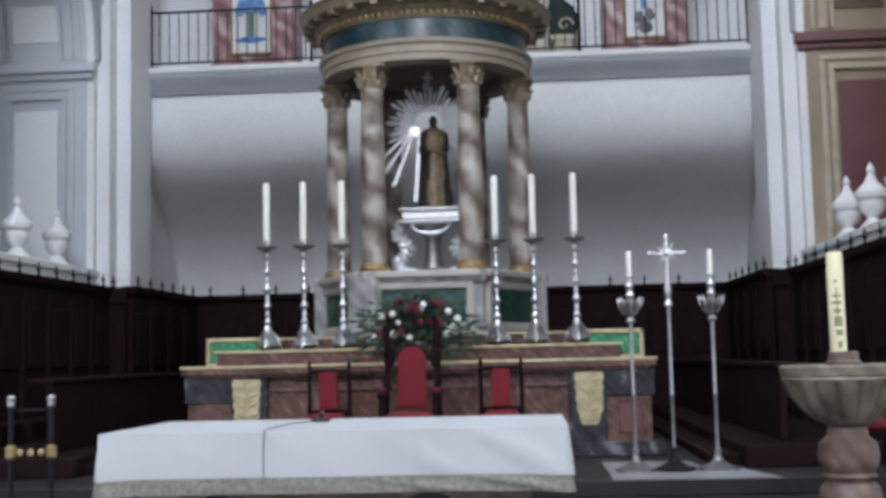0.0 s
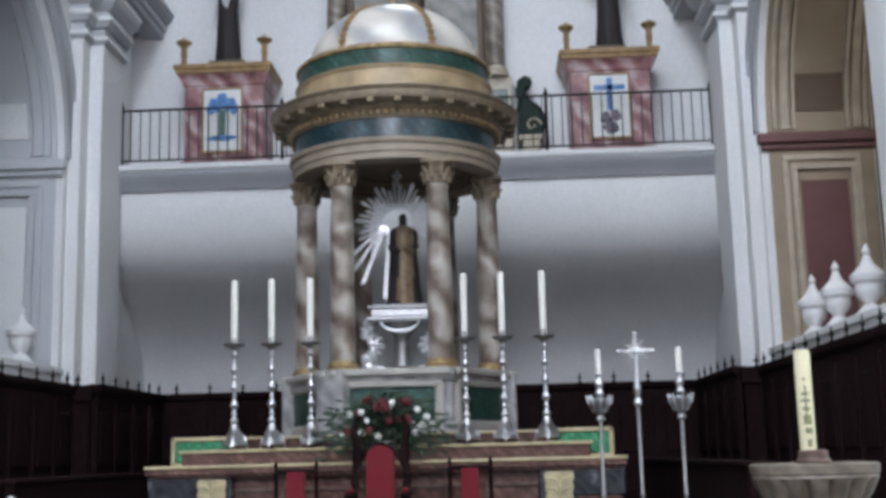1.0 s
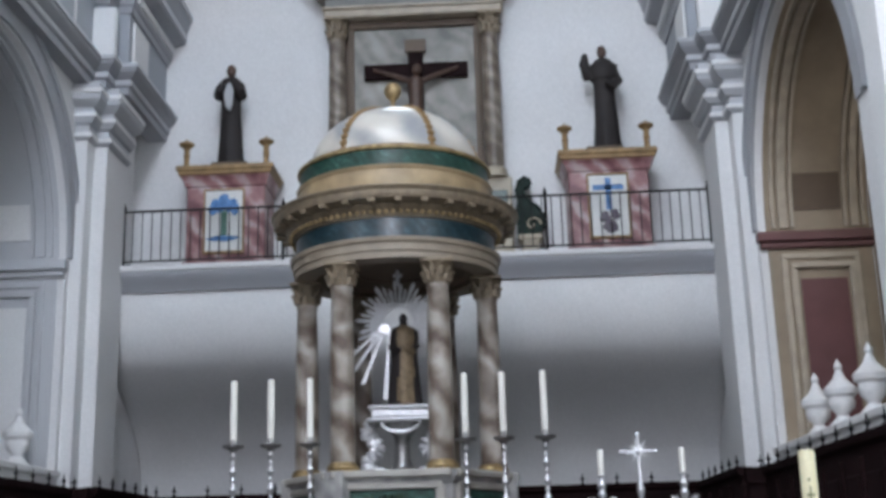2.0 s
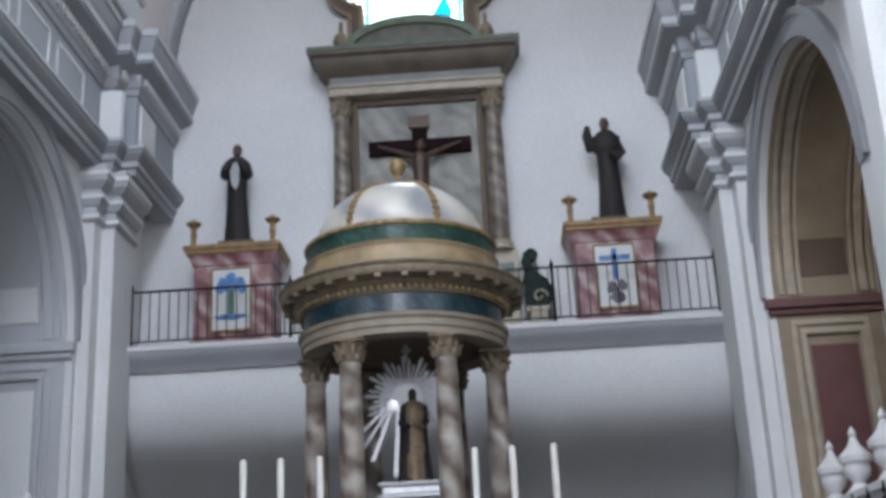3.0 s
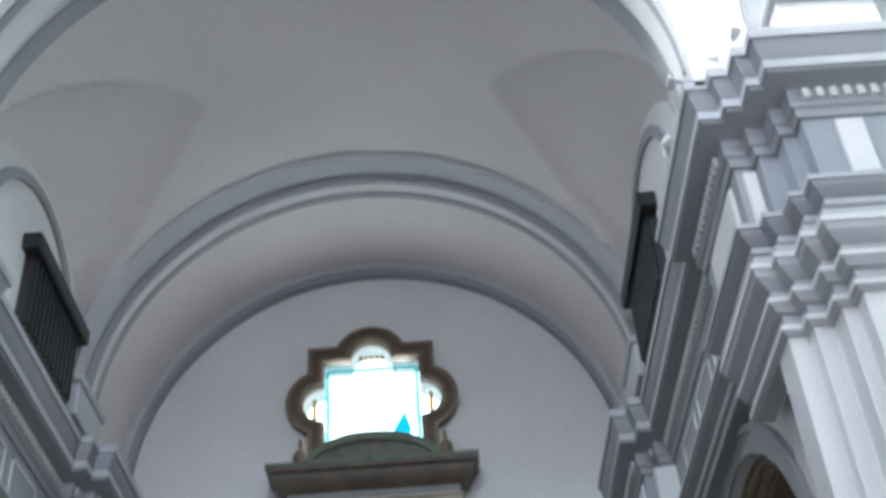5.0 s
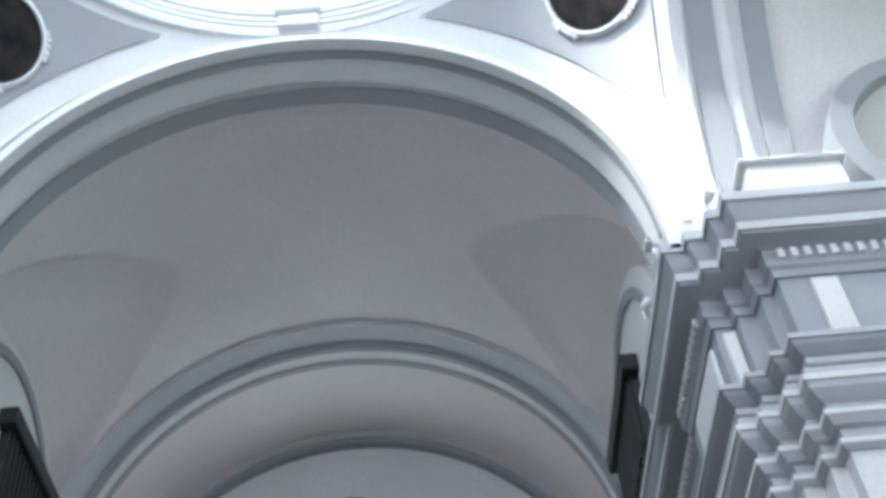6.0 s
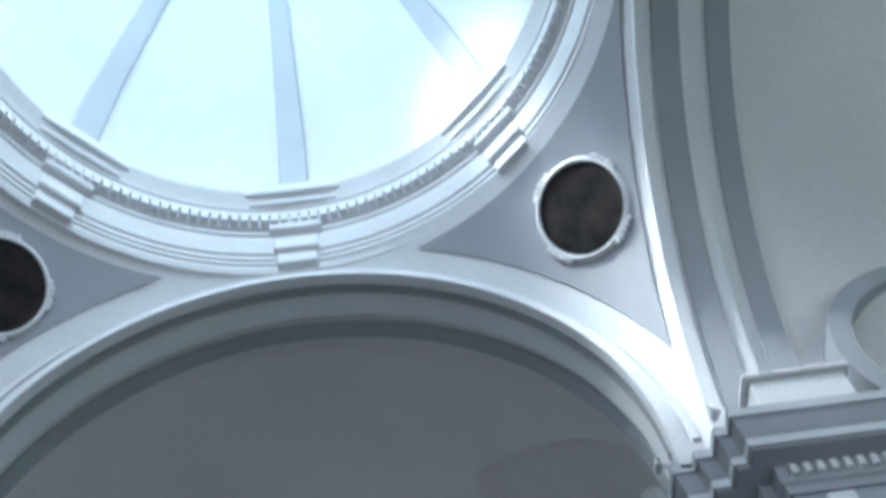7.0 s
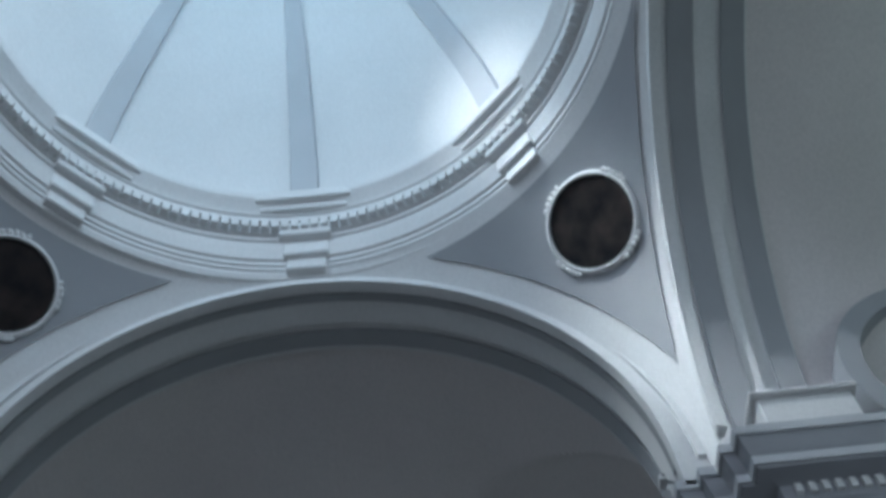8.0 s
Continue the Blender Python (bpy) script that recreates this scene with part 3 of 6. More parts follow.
def sphere_patch(sx, sy, z0, z1, inset_y, inset_x, rho, n=30, m=30):
    """A piece of the pendentives' sphere between an arch across x and an arch across y."""
    g, pts = Shape(), []
    for j in range(m + 1):
        z = z0 + (z1 - z0) * j / m
        h = math.sqrt(max(1e-6, rho * rho - (z - ZS) ** 2))
        a0 = math.acos(min(1, (CA + SIDE - inset_x) / h))
        a1 = math.asin(min(1, (CA - inset_y) / h))
        if a1 < a0:
            a0 = a1 = (a0 + a1) / 2
        for i in range(n + 1):
            a = a0 + (a1 - a0) * i / n
            pts.append((sx * h * math.cos(a), CY + sy * h * math.sin(a), z))
    return g.add(pts, [(j * (n + 1) + i, j * (n + 1) + i + 1, (j + 1) * (n + 1) + i + 1, (j + 1) * (n + 1) + i) for j in range(m) for i in range(n)])


ZR = 17.4
for sx, sy in ((1, 1), (-1, 1), (-1, -1), (1, -1)):
    structure("ceiling_pendentive", sphere_patch(sx, sy, ZS + 0.02, ZR, 0.0, 0.0, RHO), PLASTER, "white plaster pendentive", 30)
    if sy > 0:
        structure("trim_pendentive_panel", sphere_patch(sx, sy, ZS + 1.0, ZR - 0.22, 0.36, 0.28, RHO - 0.03), RECESS_GREY, "grey painted triangular panel", 30)

ring = [(5.05, 17.3), (5.0, 17.38), (5.0, 17.44), (4.96, 17.45), (4.96, 17.52), (4.92, 17.53), (4.92, 17.61), (4.87, 17.63), (4.85, 17.72), (4.8, 17.84), (4.78, 17.97), (4.74, 17.98), (4.74, 18.07), (4.68, 18.09), (4.68, 18.3), (4.58, 18.32), (4.58, 18.42), (4.54, 18.44), (4.5, 18.52), (4.42, 18.6), (4.38, 18.66), (4.36, 18.68), (4.34, 18.8), (4.6, 18.89), (4.62, 19.146), (5.2, 19.146), (5.3, 17.3)]
structure("trim_dome_ring", Shape().lathe([(r, z) for r, z in ring] + [ring[0]], 96, DX, CY, caps=False), PLASTER, "white moulded cornice ring under the dome", 25)
DR, DZ, DH = 4.6, 19.1, 5.3


def dome_at(a):
    """The dome's profile, between a round and a straight line."""
    r = math.cos(radians(a))
    return DR * r, DZ + DH * (0.55 * math.sin(radians(a)) + 0.45 * (1 - r))


domep = [dome_at(a) for a in range(0, 91, 3)]
ds = Shape()
domepts = []
for r, z in domep:
    for i in range(96):
        a = 2 * math.pi * i / 96
        domepts.append((DX + r * math.cos(a), CY + r * math.sin(a), z))
ds.add(domepts, [(j * 96 + i, j * 96 + (i + 1) % 96, (j + 1) * 96 + (i + 1) % 96, (j + 1) * 96 + i) for j in range(len(domep) - 1) for i in range(96)])
structure("ceiling_dome", ds, PLASTER, "white plastered dome", 40)

# transept arms and nave, closed round the camera
for s in (-1, 1):
    t = Shape()
    o = arc(CY, ZS, CA - 0.05, 0, 180, 40)
    t.band(o, [(a * 1.0 + (a - CY) * 0.06, b + (b - ZS) * 0.06) for a, b in o], s * (CA + 0.5), s * 14.2, "x")
    structure("ceiling_transept", t, VAULT, "white barrel vault of the transept", 30)
    structure("wall_transept_end", Shape().box(*sorted((s * 14.0, s * 14.4)), -0.5, 11, 0, 18), PLASTER)
    structure("wall_transept_west", Shape().box(*sorted((s * 5.6, s * 14.4)), -0.3, 0.1, 0, 12.5), PLASTER)
    structure("wall_transept_east", Shape().box(*sorted((s * 6.75, s * 14.4)), 9.95, 10.2, 0, 12.5), PLASTER)
    structure("wall_nave", Shape().box(*sorted((s * 5.15, s * 5.6)), -12, 0.1, 0, 12.8), PLASTER)
t = Shape().band(arc(0, ZS, CA + 0.1, 0, 180, 40), arc(0, ZS, CA + 0.4, 0, 180, 40), -12.2, CY - CA - 0.5)
structure("ceiling_nave", t, VAULT, "white barrel vault of the nave", 30)
structure("wall_west", Shape().box(-5.8, 5.8, -12.4, -12, 0, 18), PLASTER)

# piers of the crossing, pilasters and the great entablature
WALK = [(4.81, YB), (4.81, 18.58), (5.08, 18.58), (5.08, 18.2), (5.3, 18.2), (5.3, 12.75), (5.07, 12.75), (5.07, 10.72), (5.34, 10.72), (5.34, 10.53), (5.56, 10.53), (5.56, 10.2), (5.72, 10.2), (5.72, 9.93), (13.95, 9.93)]
ARCHITRAVE = [(-0.3, 9.4), (0.06, 9.4), (0.06, 9.52), (0.1, 9.54), (0.1, 9.66), (0.14, 9.68), (0.22, 9.76), (0.24, 9.86), (0.24, 9.9), (-0.3, 9.94)]
FRIEZE_BLUE = mat("blue_grey_frieze_paint", (0.39, 0.415, 0.45), 0.75, vary=0.06, scale=1.0)
FRIEZE = [(-0.3, 9.9), (0.02, 9.9), (0.02, 11.0), (-0.3, 11.0)]
CORNICE = [(-0.3, 10.92), (0.06, 10.92), (0.08, 11.02), (0.12, 11.06), (0.12, 11.3), (0.22, 11.34), (0.36, 11.38), (0.37, 11.56), (0.4, 11.6), (0.45, 11.76), (0.48, 11.9), (0.48, 12.0), (-0.3, 12.06)]
for s in (-1, 1):
    path = [(x * s, y) for x, y in WALK]
    if s < 0:
        path = path[::-1]
    structure("cornice_great", Shape().sweep(CORNICE, path), CORNICE_GREY, "grey and white moulded great cornice", 25)
    structure("frieze", Shape().sweep(FRIEZE, path), FRIEZE_BLUE, "white plaster frieze with panels", 0)
    structure("architrave", Shape().sweep(ARCHITRAVE, path), CORNICE_GREY, "grey moulded architrave", 25)
    # dentils along the cornice
    dent = Shape()
    for (x0, y0), (x1, y1) in zip(path, path[1:]):
        L = math.hypot(x1 - x0, y1 - y0)
        dx, dy = (x1 - x0) / L, (y1 - y0) / L
        for k in range(int(L / 0.16) if L > 0.35 else 0):
            t = (k + 0.5) * 0.16
            cx, cy = x0 + dx * t + dy * 0.14, y0 + dy * t - dx * 0.14
            dent.box(cx - 0.04, cx + 0.04, cy - 0.04, cy + 0.04, 11.14, 11.28)
    tagged(structure("dentils", dent, PLASTER, "white dentils under the cornice", 0), "", "", "", "structure")
    # raised panels on the frieze
    for y0, y1 in ((13.1, 14.3), (14.6, 15.8), (16.1, 17.3)):
        f = Shape()
        xw = 5.3
        f.box(*sorted((s * (xw - 0.04), s * xw)), y0, y1, 10.1, 10.16).box(*sorted((s * (xw - 0.04), s * xw)), y0, y1, 10.7, 10.76).box(*sorted((s * (xw - 0.04), s * xw)), y0, y0 + 0.06, 10.1, 10.76).box(*sorted((s * (xw - 0.04), s * xw)), y1 - 0.06, y1, 10.1, 10.76)
        structure("trim_frieze_panel", f, PLASTER, "raised frame on the frieze", 0)
    # upright panels on the frieze of the crossing and the transept
    for k in range(7):
        xa = 6.06 + k * 0.95
        structure("trim_frieze_panel", Shape().box(*sorted((s * xa, s * (xa + 0.32))), 9.85, 9.93, 10.02, 10.86, 0.012), PLASTER, "white raised frieze panel", 0)
    # the crossing pier and the pier by the gallery, with their capitals
    pier = [(7.25, 12.6), (5.47, 12.6), (5.47, 11.2), (5.12, 11.2), (5.12, 10.72), (5.36, 10.72), (5.36, 10.53), (5.58, 10.53), (5.58, 10.2), (5.74, 10.2), (5.74, 9.95), (7.25, 9.95)]
    structure("pier", Shape().prism([(x * s, y) for x, y in pier], 0, 12.1, "z"), PLASTER, "white stepped pier of the crossing", 0)
    structure("pier_nave", Shape().box(*sorted((s * 5.15, s * 6.2)), -0.6, 0.12, 0, 12.1), PLASTER)
    pil = Shape().box(*sorted((s * 5.08, s * 5.75)), 18.55, 19.6, 0, 9.4).box(*sorted((s * 5.3, s * 5.75)), 18.2, 18.56, 0, 9.4)
    structure("pilaster", pil, PLASTER, "white plaster pier beside the gallery", 0)
    cap = [(-0.2, 8.48), (0.03, 8.48), (0.08, 8.52), (0.08, 8.6), (0.03, 8.63), (0.03, 8.74), (0.1, 8.76), (0.16, 8.84), (0.16, 8.92), (0.11, 8.96), (0.11, 9.02), (0.2, 9.06), (0.27, 9.13), (0.29, 9.22), (0.29, 9.3), (0.24, 9.32), (0.24, 9.42), (-0.2, 9.42)]
    fillets = [[(0, a), (o, a), (o, b), (0, b)] for o, a, b in ((0.095, 8.53, 8.59), (0.175, 8.85, 8.91), (0.31, 9.21, 9.29))]
    for q, label in ((((5.08, 19.6), (5.08, 18.55), (5.3, 18.55), (5.3, 18.2), (5.5, 18.2)), "grey moulded capital of the pier"), (((5.14, 12.55), (5.14, 10.72), (5.36, 10.72), (5.36, 10.53), (5.58, 10.53), (5.58, 10.2), (5.74, 10.2), (5.74, 9.95), (7.0, 9.95)), "grey moulded capital of the crossing pier")):
        q = [(x * s, y) for x, y in q][:: 1 if s > 0 else -1]
        top_piece = structure("capital", Shape().sweep(cap, q), FRIEZE_GREY, label, 25)
        for f in fillets:
            part("fillet", Shape().sweep(f, q), PLASTER, top_piece, "white fillet", 0)
    # white fillets along the architrave and the cornice
    for o, a, b in ((0.115, 9.56, 9.64), (0.26, 9.82, 9.89), (0.4, 11.42, 11.55), (0.5, 11.84, 11.97)):
        structure("trim_fillet", Shape().sweep([(0, a), (o, a), (o, b), (0, b)], path), FRIEZE_GREY, "pale fillet of the entablature", 0)
    # frieze blocks over the piers
    structure("trim_frieze_block", Shape().box(*sorted((s * 4.9, s * 5.4)), 18.12, 18.3, 9.95, 10.85, 0.02).box(*sorted((s * 4.75, s * 5.0)), 18.75, 19.6, 9.95, 10.85, 0.02).box(*sorted((s * 5.0, s * 5.2)), 10.95, 12.4, 9.98, 10.84, 0.02).box(*sorted((s * 5.13, s * 5.3)), 10.65, 10.8, 9.98, 10.84, 0.02), PLASTER, "white raised frieze block", 0)
    structure("attic_block", Shape().box(*sorted((s * 5.68, s * 6.88)), 9.5, 10.1, 12.0, 12.5, 0.02).box(*sorted((s * 5.6, s * 6.96)), 9.42, 10.1, 12.5, 12.58, 0.02), PLASTER, "white attic block over the cornice", 0)
    # attic course over the cornice
    structure("attic_course", Shape().sweep([(-0.08, 12.02), (0.12, 12.02), (0.12, 12.12), (0.08, 12.17), (-0.08, 12.17)], [(x * s, y) for x, y in WALK[6:]][:: 1 if s > 0 else -1]), PLASTER, "white attic course over the cornice", 25)

for s in (-1, 1):
    foot = [s * v + 0.07 for v in (4.63, 4.69, 4.84, 5.9)]
    structure("arch_foot", Shape().box(*sorted((foot[0], foot[2])), 10.22, 10.4, 11.9, 12.49).box(*sorted((foot[1], foot[3])), 10.36, 11.64, 11.9, 12.49), PLASTER, "white plaster foot of the crossing's arch", 0)
    structure("springer_block", Shape().box(*sorted((s * 4.72, s * 5.1)), 17.0, 18.45, 12.0, 12.62, 0.02).box(*sorted((s * 4.66, s * 5.1)), 16.94, 18.5, 12.62, 12.76, 0.03), FRIEZE_GREY, "grey block under the vault's rib", 0)
    structure("wall_springing", Shape().box(*sorted((s * 5.06, s * 5.8)), 11.0, YB + 0.4, 11.9, 12.95), PLASTER, "plaster springing of the vault", 0)

# ribs of the dome, brackets and dentils of its ring
for k in range(8):
    g, pts = Shape(), []
    n = 20
    for i in range(n + 1):
        r, z = dome_at(86 * i / n)
        r, z = r - 0.03, z - 0.02
        w = 0.05 + 0.2 * r / DR
        pts += [(r, -w, z), (r, w, z), (r - 0.05, w * 0.9, z - 0.02), (r - 0.05, -w * 0.9, z - 0.02)]
    fs = []
    for i in range(n):
        for q in range(4):
            fs.append((i * 4 + q, i * 4 + (q + 1) % 4, i * 4 + 4 + (q + 1) % 4, i * 4 + 4 + q))
    g.add(pts, fs)
    structure("dome_rib", g.moved(pose(DX, CY, 0, 0, 0, 90 + 45 * k)), FRIEZE_GREY, "pale grey painted rib of the dome", 30)
    br = Shape().box(4.75, 4.95, -0.36, 0.36, 17.6, 17.94, 0.02).box(4.29, 4.7, -0.78, 0.78, 18.6, 18.84, 0.02).box(4.42, 4.7, -0.72, 0.72, 18.47, 18.62, 0.02).box(4.6, 4.8, -0.42, 0.42, 17.96, 18.3, 0.02).box(4.86, 5.05, -0.32, 0.32, 17.34, 17.62, 0.02)
    structure("ring_bracket", br.moved(pose(DX, CY, 0, 0, 0, 90 + 45 * k)), PLASTER, "white bracket block of the dome ring", 0)
dent = Shape()
for k in range(180):
    d = Shape().box(4.54, 4.7, -0.06, 0.06, 18.1, 18.29).moved(pose(DX, CY, 0, 0, 0, 2 * k))
    dent.add(d.v, d.f)
structure("ring_dentils", dent, PLASTER, "white dentils of the dome ring", 0)

# lunette moulding in the transepts
for s in (-1, 1):
    structure("trim_transept_lunette", Shape().band(arc(s * 8.75, 13.0, 1.42, -35, 215, 40), arc(s * 8.75, 13.0, 1.72, -35, 215, 40), 9.6, 10.3), CORNICE_GREY, "grey arched moulding in the transept", 30)


# ---- the things of the chancel ----
SX = 0.05                             # the tempietto stands a little off the middle


def turned_part(name, prof, material, parent, label="", n=20, at=(0, 0), flute=None):
    return part(name, Shape().lathe(prof, n, at[0], at[1], flute=flute), material, parent, label)


# the tempietto
tempietto = thing("tempietto", (SX, 15.0, 1.76), "round tempietto of veined marble, green and gold, with a white dome", "tempietto")
part("plinth", Shape().lathe([(1.5, 0), (1.5, 0.1), (1.45, 0.12), (1.45, 0.2), (1.4, 0.22), (1.4, 0.68), (1.45, 0.71), (1.48, 0.76), (1.48, 0.84)], 6), MARBLE_GREY, tempietto, "six-sided grey marble plinth", 20)
for k in range(6):
    c, w = Matrix.Rotation(radians(-90 + 60 * k), 4, "Z"), 0.5
    part("plinth_panel", Shape().box(1.1, 1.235, -w, w, 0.24, 0.62, 0.015).moved(c), MARBLE_GREEN, tempietto, "dark green marble panel")
    f = Shape().box(1.1, 1.265, -w - 0.1, w + 0.1, 0.12, 0.22, 0.015).box(1.1, 1.265, -w - 0.1, w + 0.1, 0.63, 0.71, 0.015)
    for x in (-w - 0.07, w + 0.07):
        f.box(1.1, 1.258, x - 0.05, x + 0.05, 0.2, 0.66, 0.012)
    part("panel_frame", f.moved(c), CREAM_STONE, tempietto, "cream moulding")
    part("top_slab", Shape().box(1.05, 1.33, -w - 0.2, w + 0.2, 0.76, 0.85, 0.02).moved(c), CREAM_STONE, tempietto, "pale stone top slab")
    if k % 3 == 0:
        continue
    b = Matrix.Rotation(radians(-60 + 60 * k), 4, "Z")
    part("column_block", Shape().box(0.95, 1.47, -0.2, 0.2, 0.0, 0.85, 0.02).moved(b), MARBLE_GREY, tempietto, "grey marble column block")


def leaf_capital(parent, x, y, z, r, h, m):
    s = Shape().lathe([(r, z), (r * 1.1, z + h * 0.1), (r * 1.0, z + h * 0.15), (r * 1.1, z + h * 0.6), (r * 1.5, z + h * 0.86)], 16, x, y)
    s.box(x - r * 1.55, x + r * 1.55, y - r * 1.55, y + r * 1.55, z + h * 0.855, z + h, 0.01)
    cap = part("capital", s, m, parent, "gilded leaf capital")
    for ring_no, (n, z0, hh, o) in enumerate(((8, 0.12, 0.4, 0.0), (8, 0.35, 0.5, 22.5))):
        for i in range(n):
            a = radians(360 * i / n + o)
            ca, sa = math.cos(a), math.sin(a)
            path = [(x + ca * r * (1.08 + q * q * 0.55), y + sa * r * (1.08 + q * q * 0.55), z + h * (z0 + hh * math.sin(min(1, q * 1.15) * 1.57))) for q in (0, 0.4, 0.75, 1.0)]
            part("leaf", Shape().tube(path, [r * 0.26, r * 0.3, r * 0.26, r * 0.1], 5), m, parent)
    return cap


for k in range(6):
    a = radians(-60 + 60 * k)
    x, y = 1.17 * math.cos(a), 1.17 * math.sin(a)
    col = turned_part("column", [(0.15, 0.94), (0.152, 1.4), (0.148, 2.2), (0.128, 3.02), (0.138, 3.04), (0.138, 3.07), (0.125, 3.08)], MARBLE_TAN, tempietto, "brown and cream veined marble column", 20, (x, y))
    turned_part("column_base", [(0.2, 0.84), (0.2, 0.87), (0.185, 0.875), (0.195, 0.9), (0.185, 0.925), (0.165, 0.93), (0.172, 0.95), (0.15, 0.965)], GOLD, col, "gilded moulded base", 20, (x, y))
    leaf_capital(col, x, y, 3.06, 0.13, 0.3, GILT_TAN)
part("ceiling_disc", Shape().lathe([(0.02, 3.5), (0.5, 3.5), (0.52, 3.47), (0.9, 3.45), (0.93, 3.41), (1.04, 3.39)], 40, caps=False), TAN_DARK, tempietto, "brown painted ceiling")
part("architrave", Shape().lathe([(1.04, 3.42), (1.04, 3.36), (1.32, 3.36), (1.32, 3.44), (1.34, 3.45), (1.34, 3.54), (1.37, 3.56), (1.38, 3.61), (1.28, 3.63)], 56, caps=False), mat("beige_painted_moulding", (0.29, 0.24, 0.18), 0.5, vary=0.2, scale=4), tempietto, "beige painted architrave")
turned_part("frieze", [(1.28, 3.61), (1.3, 3.62), (1.3, 3.86), (1.27, 3.87)], MARBLE_BLUE, tempietto, "blue-green marbled frieze", 56)
turned_part("cornice", [(1.28, 3.86), (1.33, 3.87), (1.34, 3.92), (1.42, 3.97), (1.44, 4.0), (1.58, 4.04), (1.6, 4.08), (1.6, 4.13), (1.63, 4.17), (1.6, 4.2), (1.3, 4.24)], GILT_TAN, tempietto, "gilded cornice", 56)
beads = Shape()
for k in range(96):
    a = 2 * math.pi * k / 96
    beads.blob((1.37 * math.cos(a), 1.37 * math.sin(a), 3.92), (0.03, 0.03, 0.03), 6, 4)
tagged(part("beading", beads, GOLD, tempietto, "row of gilded beads"), kind="stuff")
for k in range(30):
    c = Matrix.Rotation(radians(12 * k), 4, "Z")
    part("modillion", Shape().box(1.36, 1.58, -0.045, 0.045, 3.985, 4.05, 0.012).moved(c), GILT_TAN, tempietto)
turned_part("attic_band", [(1.26, 4.2), (1.29, 4.22), (1.27, 4.26), (1.27, 4.5), (1.29, 4.52), (1.3, 4.55), (1.25, 4.56)], mat("ochre_marbled_paint", (0.38, 0.28, 0.16), 0.4, vary=0.35, scale=4), tempietto, "ochre marbled attic band", 56)
turned_part("green_band", [(1.25, 4.55), (1.27, 4.56), (1.25, 4.76), (1.22, 4.78)], MARBLE_GREEN, tempietto, "green marbled band", 56)
turned_part("gilt_rim", [(1.24, 4.76), (1.28, 4.77), (1.29, 4.8), (1.26, 4.83), (1.18, 4.85), (1.12, 4.86)], GOLD, tempietto, "gilded rim", 56)
DOME_PAINT = marble("white_marbled_dome_paint", (0.27, 0.28, 0.29), (0.52, 0.49, 0.44), (0.6, 0.57, 0.51), 0.5, 0.28, 5.0, 0.5)
turned_part("dome", [(1.12 * math.cos(radians(q)), 4.84 + 0.86 * math.sin(radians(q))) for q in range(0, 88, 6)], DOME_PAINT, tempietto, "white marbled dome", 56)
for k in range(6):
    c = Matrix.Rotation(radians(60 * k - 60), 4, "Z")
    s = Shape()
    for i in range(13):
        q = radians(2 + 6.4 * i)
        s.box(1.13 * math.cos(q) - 0.03, 1.13 * math.cos(q) + 0.025, -0.05 + 0.02 * i / 13, 0.05 - 0.02 * i / 13, 4.84 + 0.87 * math.sin(q) - 0.03, 4.84 + 0.87 * math.sin(q) + 0.025, 0.01)
        if i < 12:
            q2 = radians(2 + 6.4 * (i + 0.5))
            s.box(1.125 * math.cos(q2) - 0.04, 1.125 * math.cos(q2) + 0.015, -0.025, 0.025, 4.84 + 0.865 * math.sin(q2) - 0.04, 4.84 + 0.865 * math.sin(q2) + 0.015)
    part("dome_rib", s.moved(c), OCHRE, tempietto, "ochre beaded rib")
turned_part("finial", [(0.1, 5.68), (0.06, 5.72), (0.03, 5.78), (0.025, 5.86), (0.045, 5.88), (0.03, 5.9), (0.06, 5.92), (0.1, 5.96), (0.118, 6.02), (0.11, 6.08), (0.07, 6.13), (0.006, 6.145)], GOLD, tempietto, "gilded ball finial", 16)

# the silver throne, the figure and its rays
throne = thing("silver_pedestal", (SX + 0.06, 14.75, 2.6), "embossed silver pedestal with scrolled feet", "pedestal")
part("table_top", Shape().box(-0.42, 0.42, -0.3, 0.3, 0.65, 0.7, 0.02).box(-0.36, 0.36, -0.28, 0.28, 0.7, 0.8, 0.02).box(-0.4, 0.4, -0.31, 0.31, 0.8, 0.85, 0.02), SILVER_RAY, throne, "silver slab")
part("stem", Shape().lathe([(0.22, 0.0), (0.22, 0.06), (0.14, 0.1), (0.1, 0.2), (0.09, 0.42), (0.11, 0.5), (0.2, 0.58), (0.24, 0.66)], 20), SILVER_DULL, throne, "silver stem")
for sx in (-1, 1):
    p = []
    for i in range(40):
        q = i / 39
        p.append((sx * (0.36 + 0.07 * math.sin(q * 9.4)), -0.05, 0.05 + 0.6 * q))
    part("scroll", Shape().tube(p, [0.06 + 0.035 * abs(math.sin(i * 0.9)) for i in range(40)], 8), SILVER_RAY, throne, "embossed silver scroll")
    part("foot", Shape().blob((sx * 0.38, -0.06, 0.06), (0.13, 0.1, 0.08), 10, 6, 0.15).blob((sx * 0.27, -0.12, 0.05), (0.08, 0.07, 0.06), 9, 6, 0.15, 3), SILVER_RAY, throne)
    leaf = Shape()
    for i in range(6):
        leaf.blob((sx * (0.4 + 0.06 * math.sin(i * 1.9)), -0.12, 0.1 + 0.1 * i), (0.06, 0.03, 0.055), 8, 5, 0.25, i)
    part("embossing", leaf, SILVER_RAY, throne, "embossed silver leaves")
part("garland", Shape().tube([(0.24 * math.cos(radians(q)), -0.26, 0.64 - 0.12 * math.sin(radians(q))) for q in range(0, 181, 12)], 0.025, 6), SILVER_RAY, throne, "silver garland")


